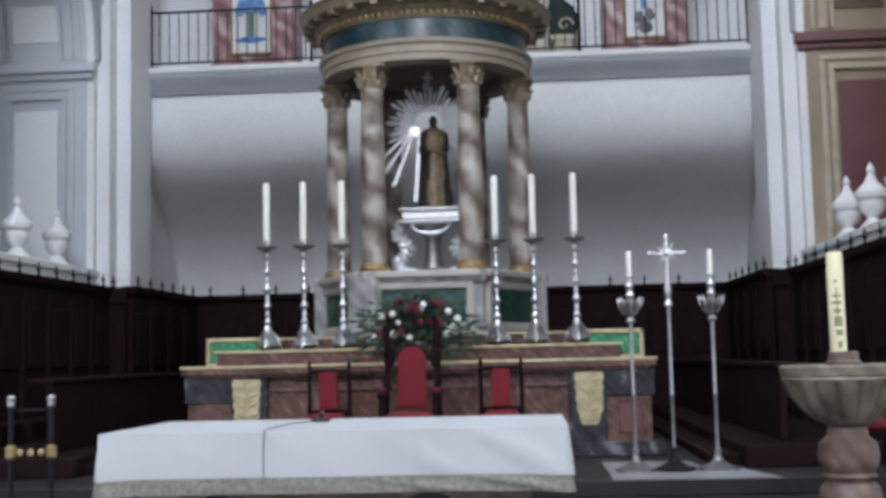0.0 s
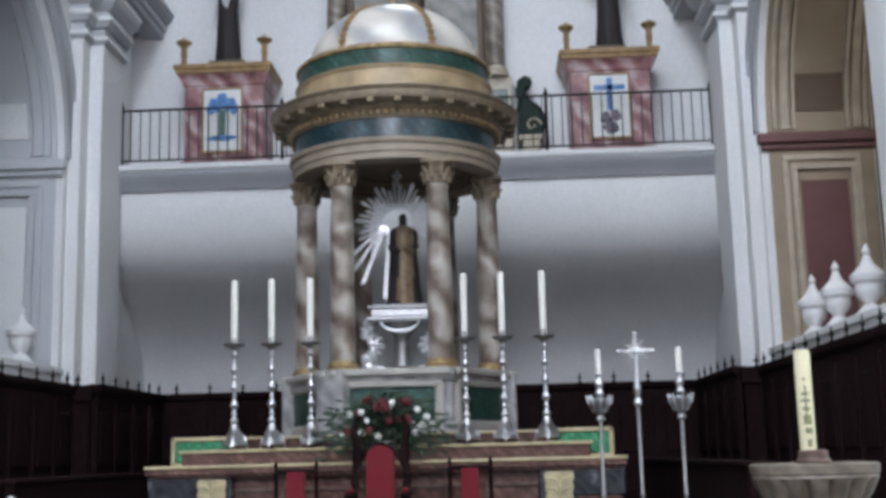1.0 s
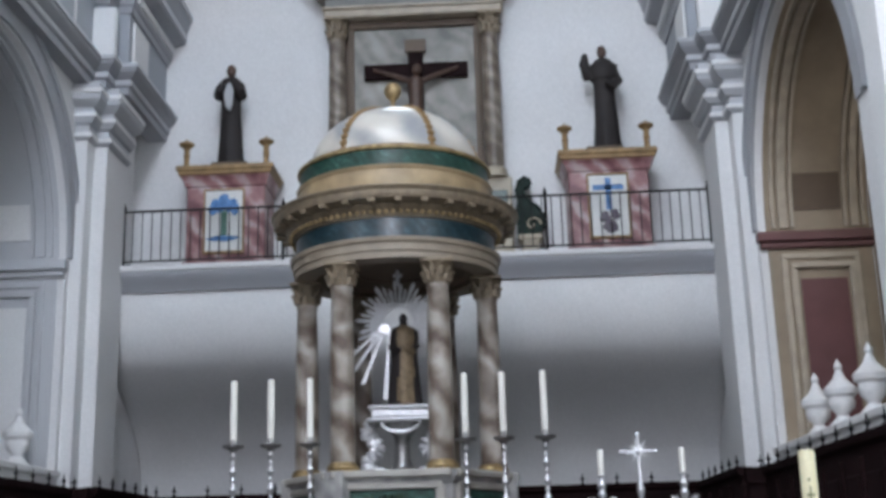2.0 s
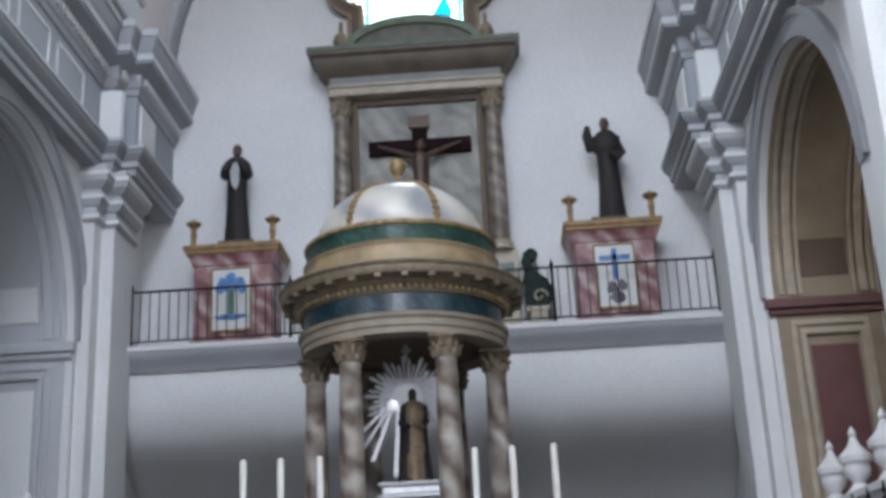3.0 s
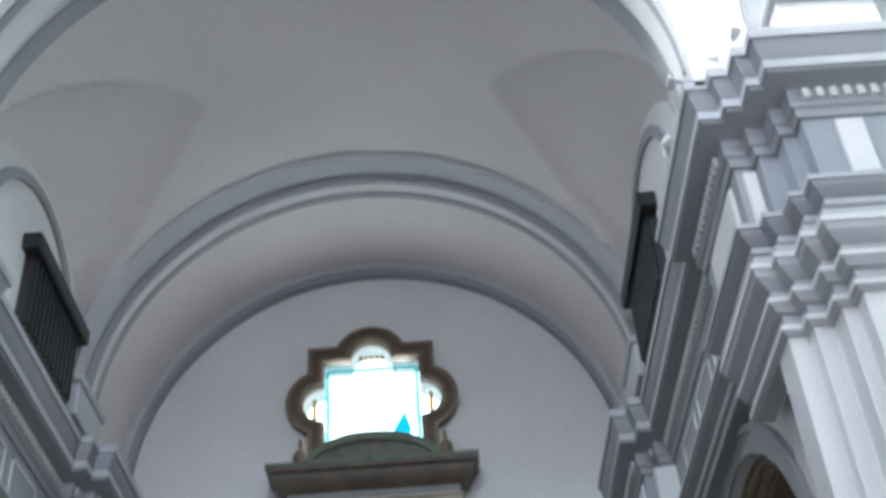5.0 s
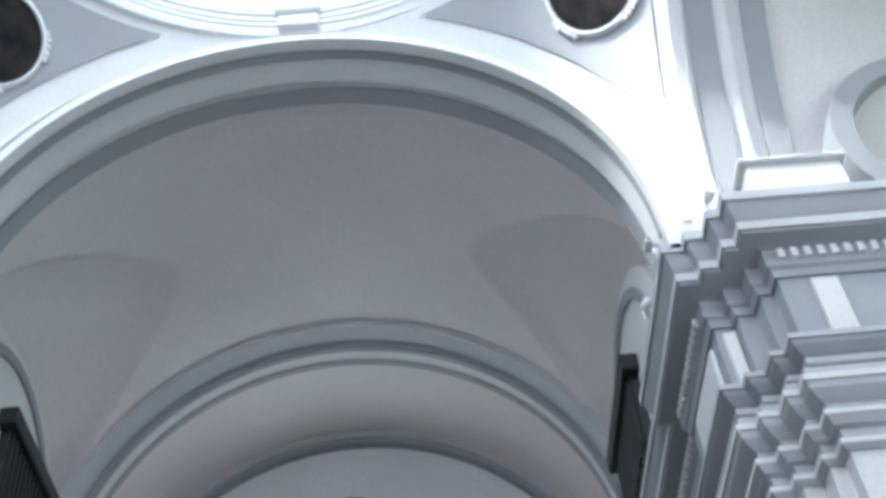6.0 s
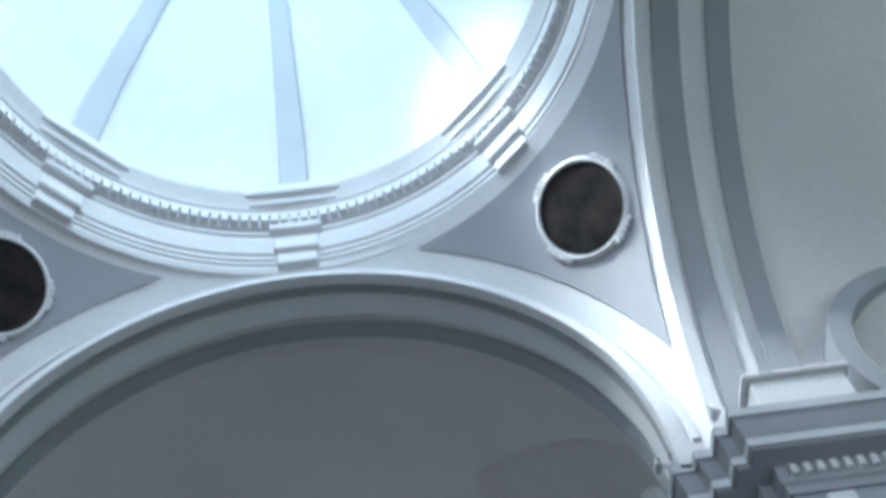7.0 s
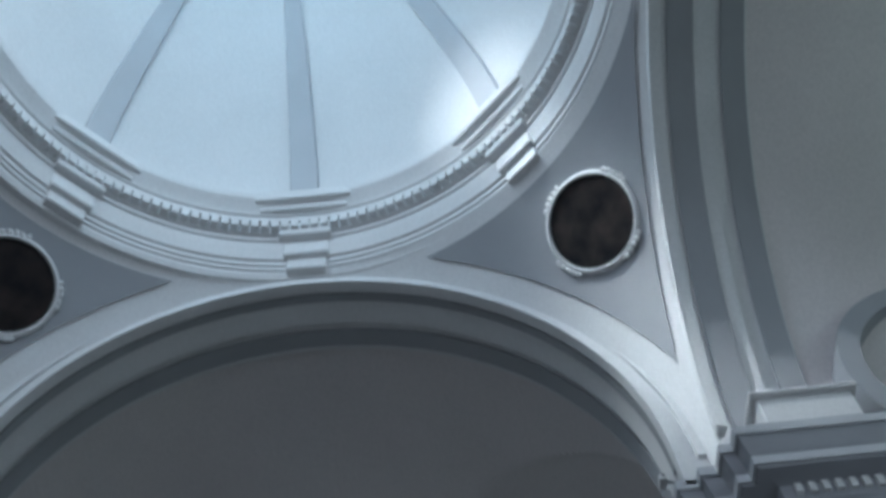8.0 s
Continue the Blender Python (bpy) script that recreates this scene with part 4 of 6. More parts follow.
def robed_figure(name, at, h, robe_mat, label, arm, turn=0, cape=False, slim=1.0):
    """A standing robed figure, one plain mesh."""
    folds = lambda a, z: 1 + 0.07 * math.sin(a * 7 + z * 3) * max(0, 1 - z / (0.75 * h)) + 0.04 * math.sin(a * 3)
    s = Shape()
    k = h * slim
    s.lathe([(0.15 * k, 0), (0.147 * k, 0.05 * h), (0.13 * k, 0.3 * h), (0.118 * k, 0.5 * h), (0.118 * k, 0.6 * h), (0.13 * k, 0.72 * h), (0.122 * k, 0.8 * h), (0.08 * k, 0.84 * h), (0.036 * k, 0.865 * h), (0.034 * k, 0.89 * h)], 28, flute=folds)
    s.blob((0, -0.015 * h, 0.93 * h), (0.044 * h, 0.055 * h, 0.065 * h), 14, 10)
    s.blob((0, -0.06 * h, 0.893 * h), (0.028 * h, 0.026 * h, 0.03 * h), 8, 6)
    for sx, pts in ((-1, arm[0]), (1, arm[1])):
        s.tube([(x * h, y * h, z * h) for x, y, z in pts], [0.045 * h, 0.055 * h, 0.045 * h, 0.022 * h][: len(pts)], 8)
    if cape:
        s.lathe([(0.15 * k, 0.66 * h), (0.175 * k, 0.72 * h), (0.15 * k, 0.8 * h), (0.08 * k, 0.86 * h)], 24)
    s.v = [(x, y * 0.75, z) for x, y, z in s.v]
    ob = solid(name, s, robe_mat, label, "statue", "", 50)
    ob.data.materials.append(SKIN_WOOD)
    for f in ob.data.polygons:
        if f.center.z > 0.868 * h and abs(f.center.x) < 0.07 * h:
            f.material_index = 1
    ob.matrix_world = pose(*at, 0, 0, turn)
    return ob


DOWN = ((0.09, 0, 0.79), (0.12, -0.02, 0.64), (0.09, -0.13, 0.57), (0.02, -0.18, 0.6))
DOWN_L = tuple((-x, y, z) for x, y, z in DOWN)
RAISED = ((0.08, 0, 0.79), (0.1, -0.07, 0.67), (0.085, -0.18, 0.7), (0.03, -0.2, 0.79))
RAISED_L = tuple((-x, y, z) for x, y, z in RAISED)
figure = robed_figure("statue", (SX + 0.1, 14.75, 3.45), 1.2, ROBE, "carved dark-haired figure in a gold brocade robe and brown cape", (DOWN_L, DOWN), slim=1.22)
figure.data.materials.append(HABIT)
for f in figure.data.polygons:
    if f.center.z > 1.04 or f.center.x < -0.05 - 0.03 * math.sin(f.center.z * 9) or f.center.x > 0.13:
        f.material_index = 2

rays = thing("silver_sunburst", (SX + 0.02, 14.95, 3.45), "silver sunburst of rays standing behind the figure", "sunburst")
for k in range(30):
    a = radians(-40 + 260 * k / 29)
    r0, r1, w = 0.2, (0.57, 0.46, 0.52)[k % 3], (0.03, 0.02)[k % 2]
    ray = Shape().prism([(-w * 0.4, r0), (w * 0.4, r0), (w, r1 - 0.05), (0.0, r1), (-w, r1 - 0.05)], -0.008, 0.008)
    ray.tube([(0, -0.012, r0), (0, -0.016, r1 - 0.03)], [0.008, 0.012], 5)
    part("ray", ray.moved(pose(0, 0, 1.12) @ Matrix.Rotation(a - math.pi / 2, 4, "Y").inverted() @ pose(0, 0, 0, 0, 0, 18 * (-1) ** k)), SILVER_RAY, rays)
part("halo_ring", Shape().lathe([(0.19, -0.015), (0.21, -0.02), (0.22, 0), (0.21, 0.02), (0.19, 0.015), (0.19, -0.015)], 32, caps=False).moved(pose(0, 0, 1.12, 90)), SILVER_RAY, rays, "silver ring")
for x1, z1, x0 in ((-0.62, 0.62, -0.24), (-0.56, 0.46, -0.2), (-0.44, 0.3, -0.17), (-0.16, 0.1, -0.1)):
    long_ray = Shape().prism([(x0 - 0.014, 0.96), (x0 + 0.018, 0.96), (x1 + 0.032, z1), (x1 - 0.026, z1)], -0.25, -0.225)
    for i in range(9):
        q = (i + 0.5) / 9
        long_ray.blob((x0 + (x1 - x0) * q, -0.255, 0.96 + (z1 - 0.96) * q), (0.02 + 0.012 * q, 0.014, 0.026), 7, 5)
    part("long_ray", long_ray, SILVER_RAY, rays, "long beaded silver ray")
part("stand", Shape().tube([(0, -0.0, 0.0), (0, 0.02, 0.5), (0, 0.02, 1.0)], 0.02), SILVER_DULL, rays)
part("disc", Shape().lathe([(0.005, -0.03), (0.08, -0.02), (0.1, 0), (0.08, 0.02), (0.005, 0.03)], 20).moved(pose(-0.17, -0.2, 0.98, 90)), SILVER_RAY, rays, "small silver disc")
part("rod", Shape().tube([(-0.17, -0.2, 0.98), (-0.1, -0.1, 1.0), (0, 0, 1.05)], 0.012), SILVER_DULL, rays)
part("cross_tip", Shape().box(-0.02, 0.02, -0.012, 0.012, 1.6, 1.86).box(-0.06, 0.06, -0.012, 0.012, 1.72, 1.76), SILVER_RAY, rays, "small cross")

# the high altar
altar = thing("high_altar", (0, 13.4, 0.46), "red and black marble altar with gilded edges", "altar")
part("step_base", Shape().box(-2.75, 2.75, -0.12, 1.4, 0, 0.16, 0.01), MARBLE_BLACK, altar, "black marble base")
part("body", Shape().box(-2.15, 2.15, 0.02, 1.35, 0.14, 0.98, 0.01), MARBLE_RED, altar, "red-brown marble front")
for x0, x1 in ((-1.85, -1.12), (-0.95, 0.95), (1.12, 1.85)):
    f = Shape().box(x0, x1, -0.02, 0.04, 0.26, 0.3, 0.008).box(x0, x1, -0.02, 0.04, 0.78, 0.82, 0.008).box(x0, x0 + 0.05, -0.02, 0.04, 0.26, 0.82, 0.008).box(x1 - 0.05, x1, -0.02, 0.04, 0.26, 0.82, 0.008)
    part("front_frame", f, STONE_PINK, altar, "rosy marble moulding")
for sx in (-1, 1):
    part("corner_block", Shape().box(*sorted((sx * 2.1, sx * 2.62)), -0.08, 1.35, 0.14, 0.98, 0.015), MARBLE_RED, altar, "red marble corner block")
    part("corner_band", Shape().box(*sorted((sx * 2.08, sx * 2.66)), -0.1, 1.36, 0.66, 0.99, 0.015), MARBLE_BLACK, altar, "black marble band")
    part("corner_panel", Shape().box(*sorted((sx * 2.25, sx * 2.52)), -0.1, 0, 0.24, 0.58, 0.01), RED_STONE, altar)
    part("scroll_panel", Shape().box(*sorted((sx * 1.7, sx * 2.12)), -0.1, 0.3, 0.14, 0.98, 0.02), MARBLE_BLACK, altar, "black marble panel")
    half = []
    for i in range(37):
        q = i / 36
        w = 0.165 * (1 - 0.2 * q - 0.9 * max(0, q - 0.72)) * (0.9 + 0.12 * abs(math.sin(q * 15.7)))
        half.append((w, 0.93 - 0.58 * q))
    s = Shape().prism([(sx * 1.93 + w, z) for w, z in half] + [(sx * 1.93 - w, z) for w, z in half[::-1]], -0.13, -0.09)
    s.tube([(sx * 1.93, -0.132, 0.91), (sx * 1.93, -0.136, 0.6), (sx * 1.93, -0.132, 0.37)], [0.016, 0.014, 0.008], 6)
    for i in range(5):
        for d in (-1, 1):
            z = 0.86 - 0.105 * i
            s.tube([(sx * 1.93, -0.13, z - 0.05), (sx * 1.93 + d * 0.07, -0.137, z - 0.005), (sx * 1.93 + d * (0.145 - 0.012 * i), -0.13, z + 0.005)], [0.012, 0.017, 0.008], 5)
    part("gilt_leaf", s, GOLD_PALE, altar, "gilded carved leaf plaque")
part("mensa", Shape().box(-2.68, 2.68, -0.16, 1.4, 0.98, 1.06, 0.015).box(-2.6, 2.6, -0.12, 1.4, 0.95, 0.99, 0.01), MARBLE_RED, altar, "red marble slab")
part("gilt_edge", Shape().box(-2.69, 2.69, -0.18, -0.13, 1.05, 1.09, 0.01), GOLD_PALE, altar, "gilded edge")
part("gradine", Shape().box(-2.3, 2.3, 0.0, 1.38, 1.06, 1.23, 0.01), MARBLE_RED, altar, "red marble candle step")
part("gilt_edge", Shape().box(-2.33, 2.33, -0.03, 0.03, 1.22, 1.26, 0.01), GOLD_PALE, altar, "gilded edge")
part("upper_gradine", Shape().box(-2.46, 2.56, 0.3, 1.36, 1.06, 1.38, 0.01), MARBLE_RED, altar, "red marble upper step")
for x0, x1 in ((-2.48, -1.75), (1.85, 2.58)):
    part("end_panel", Shape().box(x0 + 0.05, x1 - 0.05, 0.2, 0.32, 1.12, 1.36, 0.01), MALACHITE, altar, "bright green marbled end panel")
    f = Shape().box(x0, x1, 0.18, 0.34, 1.36, 1.41, 0.01).box(x0, x1, 0.18, 0.34, 1.07, 1.12, 0.01).box(x0, x0 + 0.05, 0.18, 0.34, 1.07, 1.41, 0.01).box(x1 - 0.05, x1, 0.18, 0.34, 1.07, 1.41, 0.01)
    part("end_frame", f, GOLD_PALE, altar, "gilded frame")
part("gilt_edge", Shape().box(-1.72, 1.82, 0.26, 0.32, 1.37, 1.4, 0.008), GOLD_PALE, altar)
part("tempietto_base", Shape().box(-1.5, 1.6, 0.3, 2.6, 0.0, 1.3, 0.02), MARBLE_GREY, altar, "grey marble base of the tempietto")


def candlestick(at, h, first=None):
    if first is not None:
        return copy_thing(first, pose(*at))
    c = thing("altar_candlestick", at, "tall turned silver altar candlestick holding a long white candle", "candlestick", "candlesticks on the altar")
    s = Shape().lathe([(0.1, 0.035), (0.125, 0.05), (0.115, 0.085), (0.08, 0.11), (0.07, 0.16), (0.075, 0.19), (0.05, 0.22), (0.045, 0.26), (0.028, 0.285)], 24, flute=lambda a, z: 1 + (0.22 if z < 0.2 else 0.0) * math.cos(3 * (a - radians(30))))
    for k in range(3):
        a = radians(30 + 120 * k)
        s.tube([(0.09 * math.cos(a), 0.09 * math.sin(a), 0.16), (0.13 * math.cos(a), 0.13 * math.sin(a), 0.11), (0.14 * math.cos(a), 0.14 * math.sin(a), 0.05), (0.165 * math.cos(a), 0.165 * math.sin(a), 0.015)], [0.02, 0.026, 0.024, 0.015], 6)
    part("foot", s, SILVER, c, "three-footed silver base")
    prof, z = [(0.03, 0.27)], 0.27
    for r, hh in ((0.05, 0.1), (0.034, 0.07), (0.05, 0.13), (0.03, 0.06), (0.046, 0.14), (0.032, 0.07), (0.043, 0.12), (0.028, 0.06), (0.038, 0.1)):
        prof += [(0.02, z + 0.01), (r * 0.75, z + hh * 0.25), (r, z + hh * 0.45), (r * 0.7, z + hh * 0.7), (0.02, z + hh)]
        z += hh
    turned_part("stem", prof, SILVER, c, "turned silver stem", 14)
    turned_part("drip_pan", [(0.03, z), (0.05, z + 0.03), (0.115, z + 0.05), (0.125, z + 0.075), (0.11, z + 0.08), (0.04, z + 0.07), (0.04, z + 0.14), (0.03, z + 0.145)], SILVER_DULL, c, "silver drip pan", 20)
    turned_part("candle", [(0.04, z + 0.1), (0.04, 1.91), (0.036, 1.935), (0.012, 1.93)], WAX, c, "white wax candle", 16)
    part("wick", Shape().tube([(0, 0, 1.93), (0, 0, 1.955)], 0.004, 5), IRON, c)
    return c


first = candlestick((-1.72, 13.46, 1.72), 1.0)
for x in (-1.29, -0.84, 0.93, 1.36, 1.83):
    candlestick((x, 13.46, 1.72), 1.0, first)

# flowers
flowers = thing("flower_arrangement", (0.0, 13.25, 1.55), "bouquet of red and white flowers with dark green foliage", "flowers")
rng = random.Random(4)
part("vase", Shape().lathe([(0.1, 0), (0.12, 0.05), (0.16, 0.16), (0.14, 0.22)], 16), SILVER_DULL, flowers, "low metal bowl")
leaves = Shape()
for k in range(800):
    a, e = rng.uniform(0, 6.28), rng.uniform(-0.35, 1.45)
    r = rng.uniform(0.16, 0.64) * (1 if e < 0.9 else 0.85)
    p = Vector((r * math.cos(a) * math.cos(e) * 1.15, r * math.sin(a) * math.cos(e) * 0.7, 0.22 + r * math.sin(e) * 0.95))
    d = Vector((math.cos(a), math.sin(a) * 0.7, math.sin(e) * 0.6 - 0.2)).normalized()
    side = d.cross(Vector((rng.uniform(-1, 1), rng.uniform(-1, 1), 1))).normalized()
    L, w = rng.uniform(0.07, 0.17), rng.uniform(0.008, 0.022)
    up = d.cross(side) * 0.015
    leaves.add([p, p + d * L * 0.5 + side * w + up, p + d * L, p + d * L * 0.5 - side * w + up, p + d * L * 0.5 - up], [(0, 1, 4), (1, 2, 4), (2, 3, 4), (3, 0, 4)])
for k in range(60):
    a, e = rng.uniform(0, 6.28), rng.uniform(0, 1.45)
    leaves.tube([(0, 0, 0.18), (0.3 * math.cos(a) * math.cos(e), 0.2 * math.sin(a) * math.cos(e), 0.22 + 0.3 * math.sin(e))], 0.004, 4)
tagged(part("foliage", leaves, GREEN_LEAF, flowers, "dark green leaves", 0), kind="stuff")


def bloom(at, r, m, name):
    s = Shape().blob((0, 0, 0), (r * 0.5, r * 0.5, r * 0.5), 8, 6)
    for ring_no, (n, tilt, rr) in enumerate(((5, 0.9, 0.55), (7, 0.45, 0.85), (8, 0.1, 1.0))):
        for i in range(n):
            a = 6.28 * i / n + ring_no * 0.4
            s.blob((math.cos(a) * r * 0.55 * rr, math.sin(a) * r * 0.55 * rr, r * 0.4 * tilt), (r * 0.36, r * 0.36, r * 0.28), 6, 4, 0.1, i + ring_no * 9)
    return part(name, s, m, flowers, "", 60, pose(*at, 70, 0, rng.uniform(-30, 30)))


for k in range(15):
    a = rng.uniform(-0.5, 0.5)
    bloom((a, -0.34 + abs(a) * 0.25 + rng.uniform(0, 0.06), 0.26 + rng.uniform(0, 0.42) * (1.1 - abs(a))), rng.uniform(0.036, 0.052), WHITE_PETAL, "white_flower")
for k in range(17):
    a = rng.uniform(-0.42, 0.42)
    bloom((a, -0.31 + abs(a) * 0.3 + rng.uniform(0, 0.06), 0.3 + rng.uniform(0, 0.5) * (1.05 - abs(a))), rng.uniform(0.045, 0.065), RED_PETAL, "red_flower")


# chairs before the altar
def sanctuary_chair(at, w, h, back, label, arms, seat_h=0.5):
    """back: the half width, top and rounding of the velvet back."""
    c = thing("sanctuary_chair", at, label, "chair", "chairs before the altar")
    hw = w / 2
    cw, ct, rise = back
    o = [(-cw, seat_h + 0.1), (cw, seat_h + 0.1)] + [(cw * math.cos(radians(q)), ct - rise + rise * math.sin(radians(q))) for q in range(0, 181, 15)]
    part("back_cushion", Shape().prism(o, 0.2, 0.26).prism([(x * 0.93, seat_h + 0.12 + (z - seat_h - 0.1) * 0.96) for x, z in o], 0.185, 0.2), RED_CLOTH, c, "red velvet back")
    for sx in (-1, 1):
        part("back_post", Shape().lathe([(0.022, 0), (0.026, 0.3), (0.022, h - 0.12), (0.032, h - 0.09), (0.014, h - 0.06), (0.026, h - 0.02), (0.004, h + 0.05)], 10, sx * hw, 0.28), WOOD_DARK, c)
        part("leg", Shape().lathe([(0.03, 0), (0.045, 0.1), (0.03, 0.2), (0.045, 0.4), (0.04, seat_h)], 10, sx * (hw - 0.03), -0.22), WOOD_DARK, c)
        if arms:
            part("arm", Shape().box(*sorted((sx * (hw - 0.04), sx * (hw + 0.05))), -0.26, 0.3, seat_h + 0.22, seat_h + 0.28, 0.02), WOOD_DARK, c)
            part("arm_pad", Shape().box(*sorted((sx * (hw - 0.03), sx * (hw + 0.04))), -0.22, 0.06, seat_h + 0.28, seat_h + 0.32, 0.015), RED_CLOTH, c, "red arm pad")
            part("arm_post", Shape().lathe([(0.03, seat_h), (0.04, seat_h + 0.1), (0.03, seat_h + 0.24)], 10, sx * hw, -0.2), WOOD_DARK, c)
            part("side_scroll", Shape().tube([(sx * (hw - 0.03 + 0.03 * math.sin(i * 0.9)), 0.27, seat_h + 0.3 + i * 0.07) for i in range(12)], [0.035 + 0.012 * math.sin(i * 1.7) for i in range(12)], 7), WOOD_DARK, c, "carved side scroll")
    part("seat", Shape().box(-hw, hw, -0.27, 0.3, seat_h - 0.07, seat_h, 0.01), WOOD_DARK, c)
    part("seat_cushion", Shape().box(-hw + 0.04, hw - 0.04, -0.25, 0.24, seat_h, seat_h + 0.07, 0.03), RED_CLOTH, c, "red velvet seat")
    if not arms:
        part("crest_rail", Shape().box(-hw, hw, 0.26, 0.3, ct - 0.02, ct + 0.03, 0.01), WOOD_DARK, c)
        part("lower_rail", Shape().box(-hw, hw, 0.26, 0.3, seat_h + 0.02, seat_h + 0.1, 0.01), WOOD_DARK, c)
    else:
        part("back_frame", Shape().band(o[2:], [(x * 1.14, z + 0.03 * (1 - abs(x) / cw)) for x, z in o[2:]], 0.19, 0.29), WOOD_DARK, c, "dark carved rim")
    return c


sanctuary_chair((0.03, 12.35, 0.46), 0.56, 1.36, (0.15, 1.26, 0.12), "large dark carved armchair with red velvet back", True)
for x in (-0.87, 0.97):
    sanctuary_chair((x, 12.35, 0.46), 0.43, 1.08, (0.095, 1.0, 0.01), "narrow dark wooden chair with red velvet back", False)


# the altar table with its cloth
table = thing("altar_table", (-0.02, 8.35, 0.16), "stone altar table under a white cloth", "table")
o = [(-1.3, 0), (-1.1, 0)]
for cx, r in ((-0.78, 0.3), (0.62, 0.26)):
    o += [(cx - r * math.cos(radians(q)), 0.3 + 0.27 * math.sin(radians(q))) for q in range(0, 181, 15)]
    o += [(cx + r, 0.0)] + ([(0.3, 0.0)] if cx < 0 else [])
    if cx < 0:
        o[2:2] = [(cx - r, 0.0)]
o += [(1.28, 0), (1.28, 0.9), (-1.3, 0.9)]
part("support", Shape().prism(o, -0.6, 0.6), STONE_PINK, table, "rosy stone body with two arched openings", 20)
# black block put inside so that the arched openings read as shaded
part("shade_core", Shape().box(-1.1, 1.1, -0.2, 0.55, 0.0, 0.6), MARBLE_BLACK, table, "black block standing for the shade inside the arches")
part("tabletop", Shape().box(-1.48, 1.46, -0.68, 0.68, 0.9, 0.965, 0.01), MARBLE_RED, table, "red marble slab")

cloth = thing("altar_cloth", (-0.02, 8.35, 0.16), "white linen altar cloth with an ecru lace border", "tablecloth")


def drape(n, z0, z1, out0, out1, wave0, wave1):
    """A hanging skirt round the table's edge, with soft folds."""
    hx, hy = 1.53, 0.74
    ring_pts = []
    per = 2 * (2 * hx + 2 * hy)
    for i in range(n):
        d = per * i / n
        if d < 2 * hx:
            p, q = (-hx + d, -hy), (0, -1)
        elif d < 2 * hx + 2 * hy:
            p, q = (hx, -hy + d - 2 * hx), (1, 0)
        elif d < 4 * hx + 2 * hy:
            p, q = (hx - (d - 2 * hx - 2 * hy), hy), (0, 1)
        else:
            p, q = (-hx, hy - (d - 4 * hx - 2 * hy)), (-1, 0)
        ring_pts.append((p, q, d))
    s, m = Shape(), 9
    for j in range(m):
        t = j / (m - 1)
        for p, q, d in ring_pts:
            f = (wave0 + (wave1 - wave0) * t) * (math.sin(d * 5.1) + 0.6 * math.sin(d * 11.3 + 1) + 0.4 * math.sin(d * 2.3))
            edge = min(abs(abs(p[0]) - hx), abs(abs(p[1]) - hy))
            corner = max(0, 1 - (abs(abs(p[0]) - hx) + abs(abs(p[1]) - hy)) / 0.25)
            across = max(0, math.sin((d - 2.35) * 9 - t * 4)) * 0.022 * t * (1 - t) * 4 * (1 if 2.1 < d < 3.0 else 0.25)
            o = out0 + (out1 - out0) * t + f * 0.8 + corner * 0.02 * t + across
            s.v.append((p[0] + q[0] * o, p[1] + q[1] * o, z0 + (z1 - z0) * t - corner * 0.015 * t))
    s.f = [(j * n + i, j * n + (i + 1) % n, (j + 1) * n + (i + 1) % n, (j + 1) * n + i) for j in range(m - 1) for i in range(n)]
    return s


top = Shape()
gx, gy = 40, 20
pts = []
for j in range(gy + 1):
    for i in range(gx + 1):
        x, y = -1.53 + 3.06 * i / gx, -0.74 + 1.48 * j / gy
        pts.append((x, y, 0.982 + 0.003 * math.sin(x * 6 + y * 3) + 0.002 * math.sin(y * 13)))
top.add(pts, [(j * (gx + 1) + i, j * (gx + 1) + i + 1, (j + 1) * (gx + 1) + i + 1, (j + 1) * (gx + 1) + i) for j in range(gy) for i in range(gx)])
part("cloth_top", top, CLOTH, cloth, "white linen top", 60)
part("cloth_skirt", drape(260, 0.984, 0.69, 0.0, 0.015, 0.0, 0.009), CLOTH, cloth, "white linen hanging side", 60)
part("lace_border", drape(260, 0.688, 0.585, 0.015, 0.02, 0.009, 0.012), LACE, cloth, "ecru lace border", 60)

mic = thing("table_microphone", (-0.28, 8.75, 1.142), "small black table microphone with its cable", "microphone")
part("base", Shape().box(-0.07, 0.07, -0.05, 0.05, 0, 0.025, 0.01), BLACK_WOOD, mic)
part("head", Shape().tube([(0, 0, 0.02), (0.01, -0.02, 0.06), (0.02, -0.05, 0.07)], [0.012, 0.014, 0.018], 8), BLACK_WOOD, mic)
part("cable", Shape().tube([(-0.06, -0.03, 0.008), (-0.14, -0.4, 0.012), (-0.16, -1.0, 0.012), (-0.163, -1.165, 0.012), (-0.165, -1.185, -0.05), (-0.165, -1.2, -0.3)], 0.0035, 6), IRON, mic, "thin dark cable")


